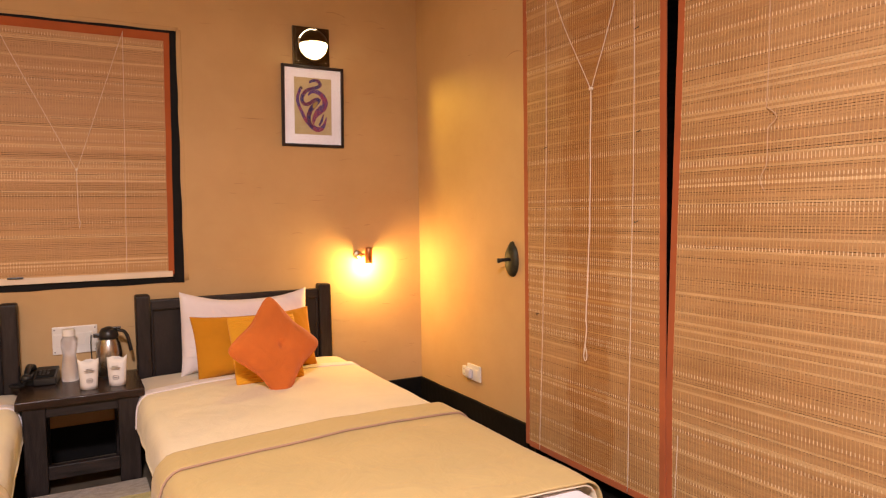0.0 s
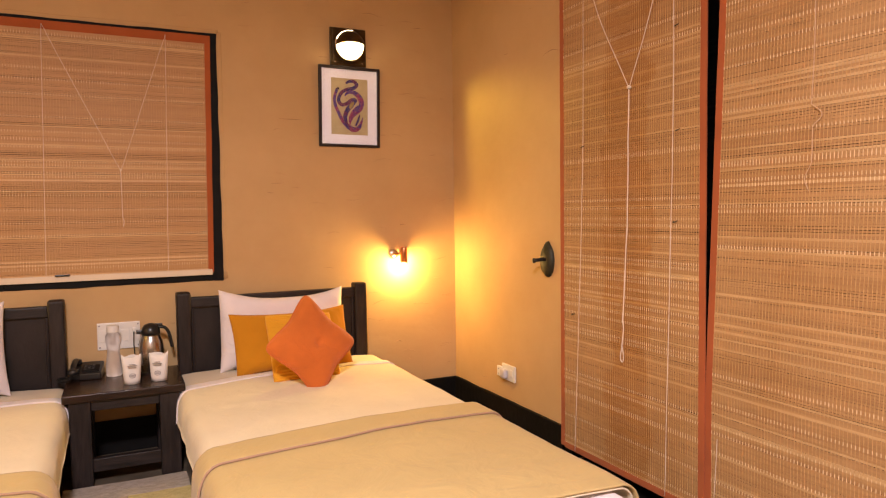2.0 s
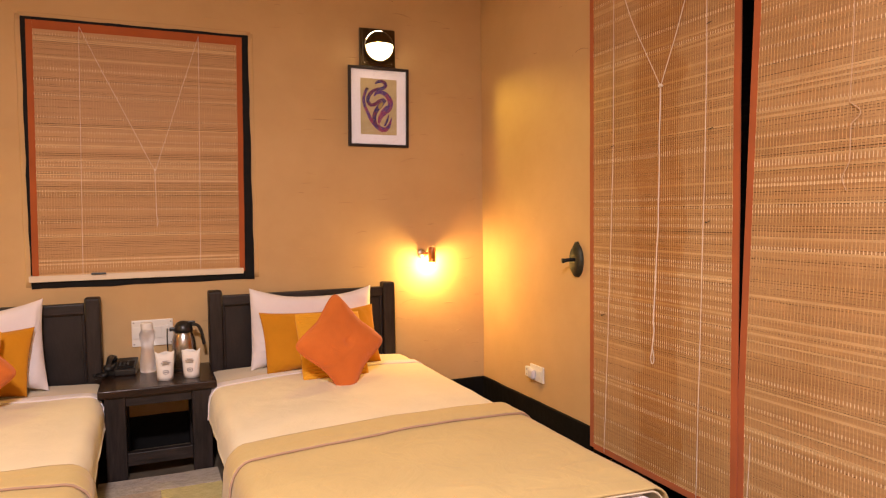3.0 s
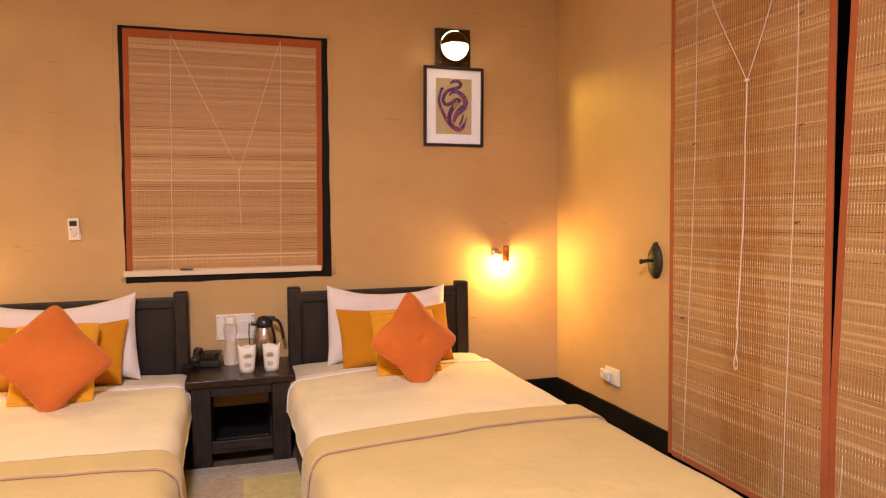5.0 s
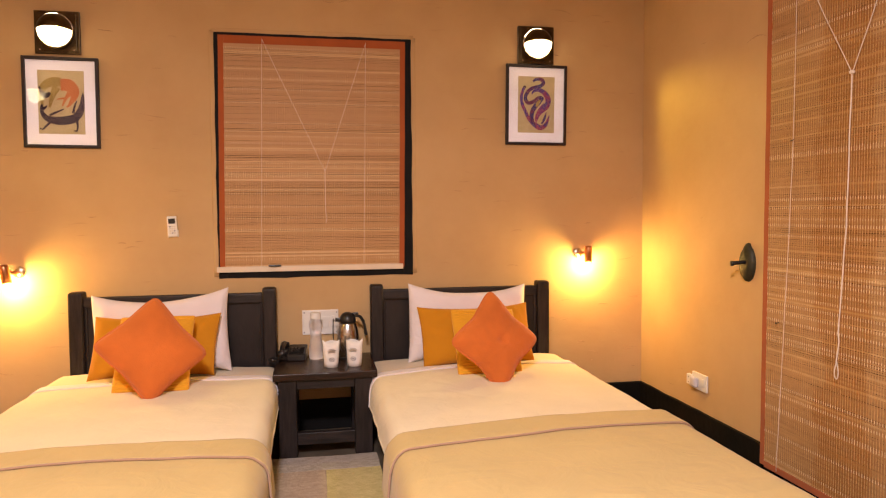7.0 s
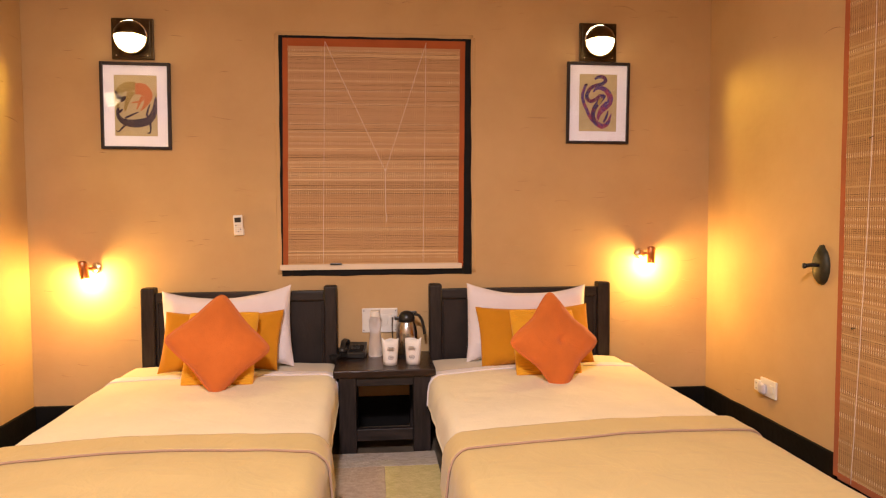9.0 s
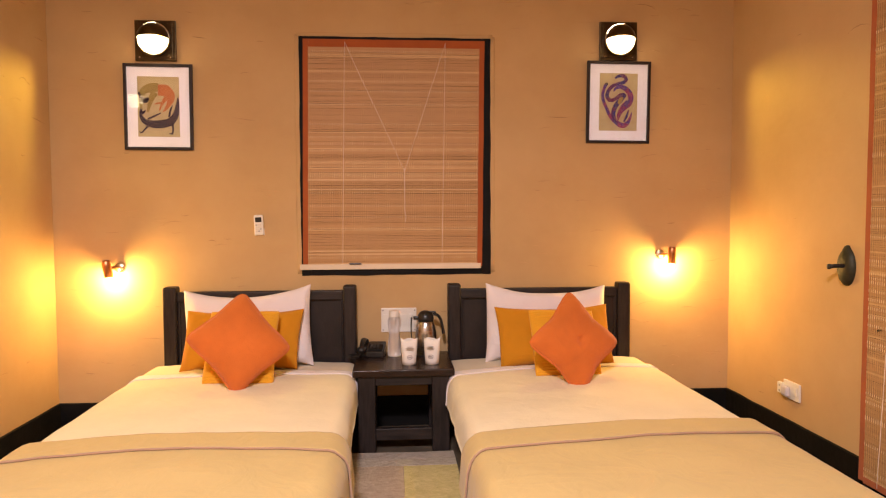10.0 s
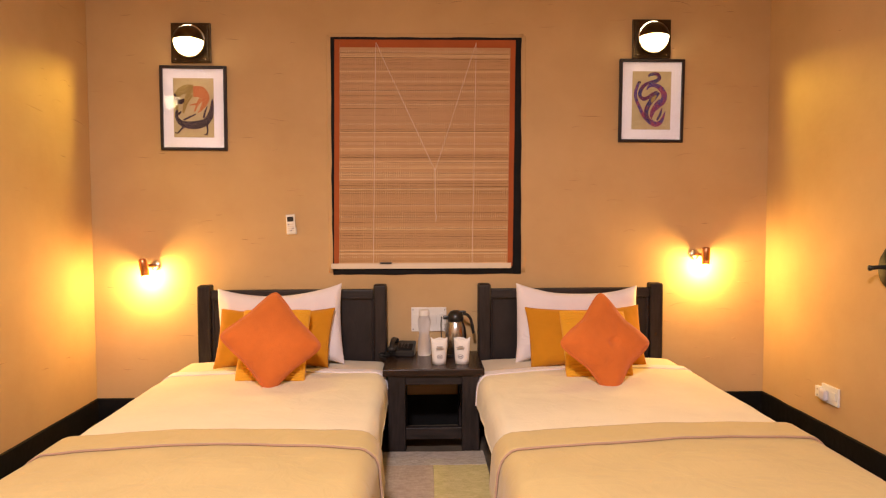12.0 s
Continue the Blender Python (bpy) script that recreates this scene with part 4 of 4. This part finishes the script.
def spot_sconce(x, z, side, tilt):
    """Round chrome rose, short arm and a copper cylinder, tilted a little, with its bulb below."""
    root = thing("reading_sconce", "copper cylinder reading lamp, lit, on a chrome rose", "wall lamp", "reading lamps", at=pose(x, 0, z))
    part("rose", lathe(bmesh.new(), [(0.001, 0.0), (0.032, 0.0), (0.030, 0.008), (0.020, 0.016), (0.001, 0.017)], 24, pose(0, 0, 0, 90)), CHROME, root, "round chrome rose", smooth=True)
    part("arm", tube(bmesh.new(), [(0, -0.014, 0), (0.008 * side, -0.04, 0.002), (0.036 * side, -0.072, 0.004)], 0.010, 10), COPPER, root, smooth=True)
    at = pose(0.038 * side, -0.086, 0, 0, tilt, 0)
    shade = part("shade", lathe(bmesh.new(), [(0.021, -0.052), (0.0235, -0.052), (0.0235, 0.036), (0.020, 0.044), (0.010, 0.048), (0.001, 0.049)], 26, at), COPPER, root, "copper cylinder shade", smooth=True)
    b = part("bulb", lathe(bmesh.new(), [(0.001, -0.090), (0.010, -0.088), (0.017, -0.076), (0.017, -0.062), (0.012, -0.048), (0.001, -0.046)], 18, at), FILAMENT, shade, "glowing bulb", smooth=True)
    b.visible_shadow = False
    bulb_light("reading_bulb", pose(x, 0, z) @ at @ Vector((0, 0, -0.0675)), SCONCE_W, AMBER, 0.012)
    return root


spot_sconce(1.632, 1.018, 1, 1)
spot_sconce(-1.566, 0.968, -1, -9)


# an added ceiling lamp, above the view, to fill the room with light
def fill_lamp(x, y):
    root = thing("fill_lamp", "added round ceiling lamp for fill light, out of view", "ceiling lamp", at=pose(x, y, TOP))
    part("ring", lathe(bmesh.new(), [(0.20, 0.0), (0.215, 0.0), (0.215, -0.05), (0.20, -0.05)], 36), BRONZE, root)
    part("diffuser", lathe(bmesh.new(), [(0.001, -0.02), (0.199, -0.02), (0.199, -0.03), (0.001, -0.045)], 36), OPAL, root, smooth=True)
    data = bpy.data.lights.new("fill_light", "AREA")
    data.shape, data.size, data.energy, data.color = "DISK", 0.40, FILL_W, SOFT
    ob = new("fill_light", data)
    ob.location = (x, y, TOP - 0.052)
    return root


fill_lamp(-0.3, -4.4)


# ---- pictures ----
def ribbon(points, widths, y):
    """A flat brush stroke through points in the x-z plane, with a width at each."""
    bm = bmesh.new()
    pts = [Vector((a, 0, b)) for a, b in points]
    fine, wide = [], []
    for i in range(len(pts) - 1):
        p0, p1, p2, p3 = pts[max(i - 1, 0)], pts[i], pts[i + 1], pts[min(i + 2, len(pts) - 1)]
        for k in range(7):
            t = k / 7
            fine.append(0.5 * ((2 * p1) + (p2 - p0) * t + (2 * p0 - 5 * p1 + 4 * p2 - p3) * t * t + (3 * p1 - p0 - 3 * p2 + p3) * t ** 3))
            wide.append(widths[i] * (1 - t) + widths[i + 1] * t)
    fine.append(pts[-1])
    wide.append(widths[-1])
    rails = []
    for i, p in enumerate(fine):
        d = (fine[min(i + 1, len(fine) - 1)] - fine[max(i - 1, 0)]).normalized()
        side = Vector((-d.z, 0, d.x))
        rails.append([bm.verts.new((q.x, yy, q.z)) for q in (p + side * wide[i] / 2, p - side * wide[i] / 2) for yy in (y, y + 0.0006)])
    for a, b in zip(rails, rails[1:]):
        bm.faces.new((a[0], a[2], b[2], b[0]))
        bm.faces.new((a[0], b[0], b[1], a[1]))
        bm.faces.new((a[2], a[3], b[3], b[2]))
    return bm


def picture(x, z, w, h, lean, label, strokes):
    root = thing("framed_picture", label, "picture", "framed pictures", at=pose(x, 0, z, 1.0, lean, 0))
    f = 0.017
    for s in (-1, 1):
        part("frame_side", boxed(min(s * w / 2, s * (w / 2 - f)), max(s * w / 2, s * (w / 2 - f)), -0.022, 0.0, -h / 2, h / 2, bevel=0.003), FRAME, root)
        part("frame_rail", boxed(-w / 2 + f, w / 2 - f, -0.022, 0.0, min(s * h / 2, s * (h / 2 - f)), max(s * h / 2, s * (h / 2 - f)), bevel=0.003), FRAME, root)
    part("mount", boxed(-w / 2 + f, w / 2 - f, -0.010, -0.004, -h / 2 + f, h / 2 - f), MOUNT, root, "white mount board")
    sheet = part("art_sheet", boxed(-0.116, 0.116, -0.0112, -0.0095, -0.168, 0.172), KRAFT, root, "tan art paper")
    for k, (mat, pts, wid) in enumerate(strokes):
        part("painted_stroke", ribbon(pts, wid, -0.0122 - 0.0007 * k), mat, sheet)
    g = part("glass", boxed(-w / 2 + f, w / 2 - f, -0.0195, -0.0180, -h / 2 + f, h / 2 - f), GLAZE, root, "clear picture glass")
    g.visible_shadow = False
    return root


SWIRL = [
    (PURPLE, [(-0.023, 0.142), (-0.002, 0.155), (0.028, 0.156), (0.045, 0.136), (0.026, 0.117), (-0.010, 0.108), (-0.045, 0.090), (-0.066, 0.059), (-0.069, 0.032), (-0.050, 0.012), (-0.021, 0.019), (0.009, 0.043), (0.037, 0.052)], [0.011, 0.018, 0.021, 0.022, 0.021, 0.019, 0.021, 0.022, 0.022, 0.022, 0.021, 0.019, 0.011]),
    (VIOLET, [(-0.030, 0.065), (-0.015, 0.085), (0.017, 0.091), (0.052, 0.074), (0.075, 0.035), (0.067, -0.005), (0.041, -0.032), (0.015, -0.062), (0.000, -0.106)], [0.006, 0.017, 0.024, 0.030, 0.035, 0.032, 0.024, 0.017, 0.006]),
    (VIOLET, [(-0.079, 0.104), (-0.089, 0.078), (-0.097, 0.043), (-0.089, 0.001), (-0.069, -0.040), (-0.050, -0.078), (-0.015, -0.114), (0.023, -0.136), (0.052, -0.128), (0.071, -0.098), (0.083, -0.059)], [0.017, 0.017, 0.019, 0.019, 0.019, 0.022, 0.028, 0.032, 0.026, 0.017, 0.003]),
    (PURPLE, [(0.045, 0.047), (0.012, 0.014), (-0.015, -0.019), (-0.030, -0.059), (-0.024, -0.098), (-0.002, -0.125)], [0.013, 0.030, 0.028, 0.026, 0.024, 0.011]),
    (PURPLE, [(0.063, -0.043), (0.052, -0.081), (0.035, -0.114)], [0.005, 0.015, 0.011]),
    (VIOLET, [(0.052, 0.010), (0.024, -0.023), (0.002, -0.063), (-0.006, -0.096)], [0.009, 0.019, 0.015, 0.005]),
    (OLIVE, [(0.026, 0.030), (0.009, 0.010), (0.000, -0.010)], [0.009, 0.024, 0.011]),
    (AUBERGINE, [(-0.086, 0.104), (-0.076, 0.109), (-0.067, 0.102)], [0.006, 0.013, 0.005]),
]
ARCH = [
    (OLIVE, [(-0.093, -0.018), (-0.100, 0.031), (-0.085, 0.084), (-0.046, 0.108), (0.001, 0.110)], [0.011, 0.021, 0.039, 0.051, 0.049]),
    (RUST, [(-0.001, 0.095), (0.040, 0.093), (0.068, 0.062), (0.061, 0.023), (0.037, -0.014), (0.025, -0.023)], [0.060, 0.066, 0.049, 0.030, 0.011, 0.006]),
    (RUST, [(0.044, 0.053), (0.022, 0.021), (0.005, -0.019)], [0.028, 0.015, 0.006]),
    (OLIVE, [(-0.020, 0.084), (-0.044, 0.031), (-0.059, -0.029)], [0.047, 0.026, 0.011]),
    (RUST, [(0.016, 0.023), (-0.003, 0.021), (-0.022, 0.016)], [0.011, 0.009, 0.004]),
    (AUBERGINE, [(-0.095, -0.012), (-0.097, -0.050), (-0.074, -0.084), (-0.028, -0.097), (0.022, -0.095), (0.070, -0.078), (0.100, -0.029), (0.110, 0.053)], [0.013, 0.019, 0.030, 0.043, 0.047, 0.043, 0.032, 0.006]),
    (AUBERGINE, [(-0.059, -0.069), (-0.022, -0.051), (0.014, -0.034)], [0.011, 0.011, 0.005]),
    (AUBERGINE, [(0.059, -0.056), (0.067, -0.019), (0.080, 0.012)], [0.013, 0.010, 0.004]),
    (AUBERGINE, [(-0.052, -0.102), (-0.078, -0.128), (-0.093, -0.145), (-0.108, -0.139)], [0.013, 0.010, 0.007, 0.004]),
    (AUBERGINE, [(0.076, -0.089), (0.080, -0.121), (0.076, -0.148), (0.059, -0.150)], [0.015, 0.009, 0.009, 0.004]),
    (AUBERGINE, [(-0.106, 0.082), (-0.095, 0.053), (-0.072, 0.036), (-0.052, 0.051)], [0.006, 0.019, 0.032, 0.009]),
    (AUBERGINE, [(-0.093, -0.025), (-0.085, -0.034), (-0.070, -0.019)], [0.006, 0.017, 0.005]),
]
picture(-1.323, 1.883, 0.382, 0.486, 0.5, "framed print of olive, rust and aubergine shapes", ARCH)
picture(1.358, 1.930, 0.386, 0.486, 0.4, "framed print of a purple swirling shape", SWIRL)


# ---- rug ----
def rug():
    root = thing("rug", "patchwork wool rug in grey and yellow on the floor", "rug", at=pose(0.048, -0.5, 0))
    for name, mat, b in (("patch", RUG_GREY, (-0.27, 0.27, -0.20, 0.0)), ("patch", RUG_BROWN, (-0.27, 0.001, -0.72, -0.199)), ("patch", RUG_YELLOW, (0.0, 0.27, -0.72, -0.199)), ("patch", RUG_YELLOW, (-0.27, 0.001, -1.3, -0.719)), ("patch", RUG_GREY, (0.0, 0.27, -1.3, -0.719))):
        bm = boxed(b[0], b[1], b[2], b[3], 0.001, 0.014, bevel=0.005, seg=2)
        bmesh.ops.subdivide_edges(bm, edges=bm.edges[:], cuts=5, use_grid_fill=True)
        worn(bm, 0.003, 30.0)
        for v in bm.verts:
            v.co.z = max(v.co.z, 0.0005)
        part(name, bm, mat, root)
    return root


rug()
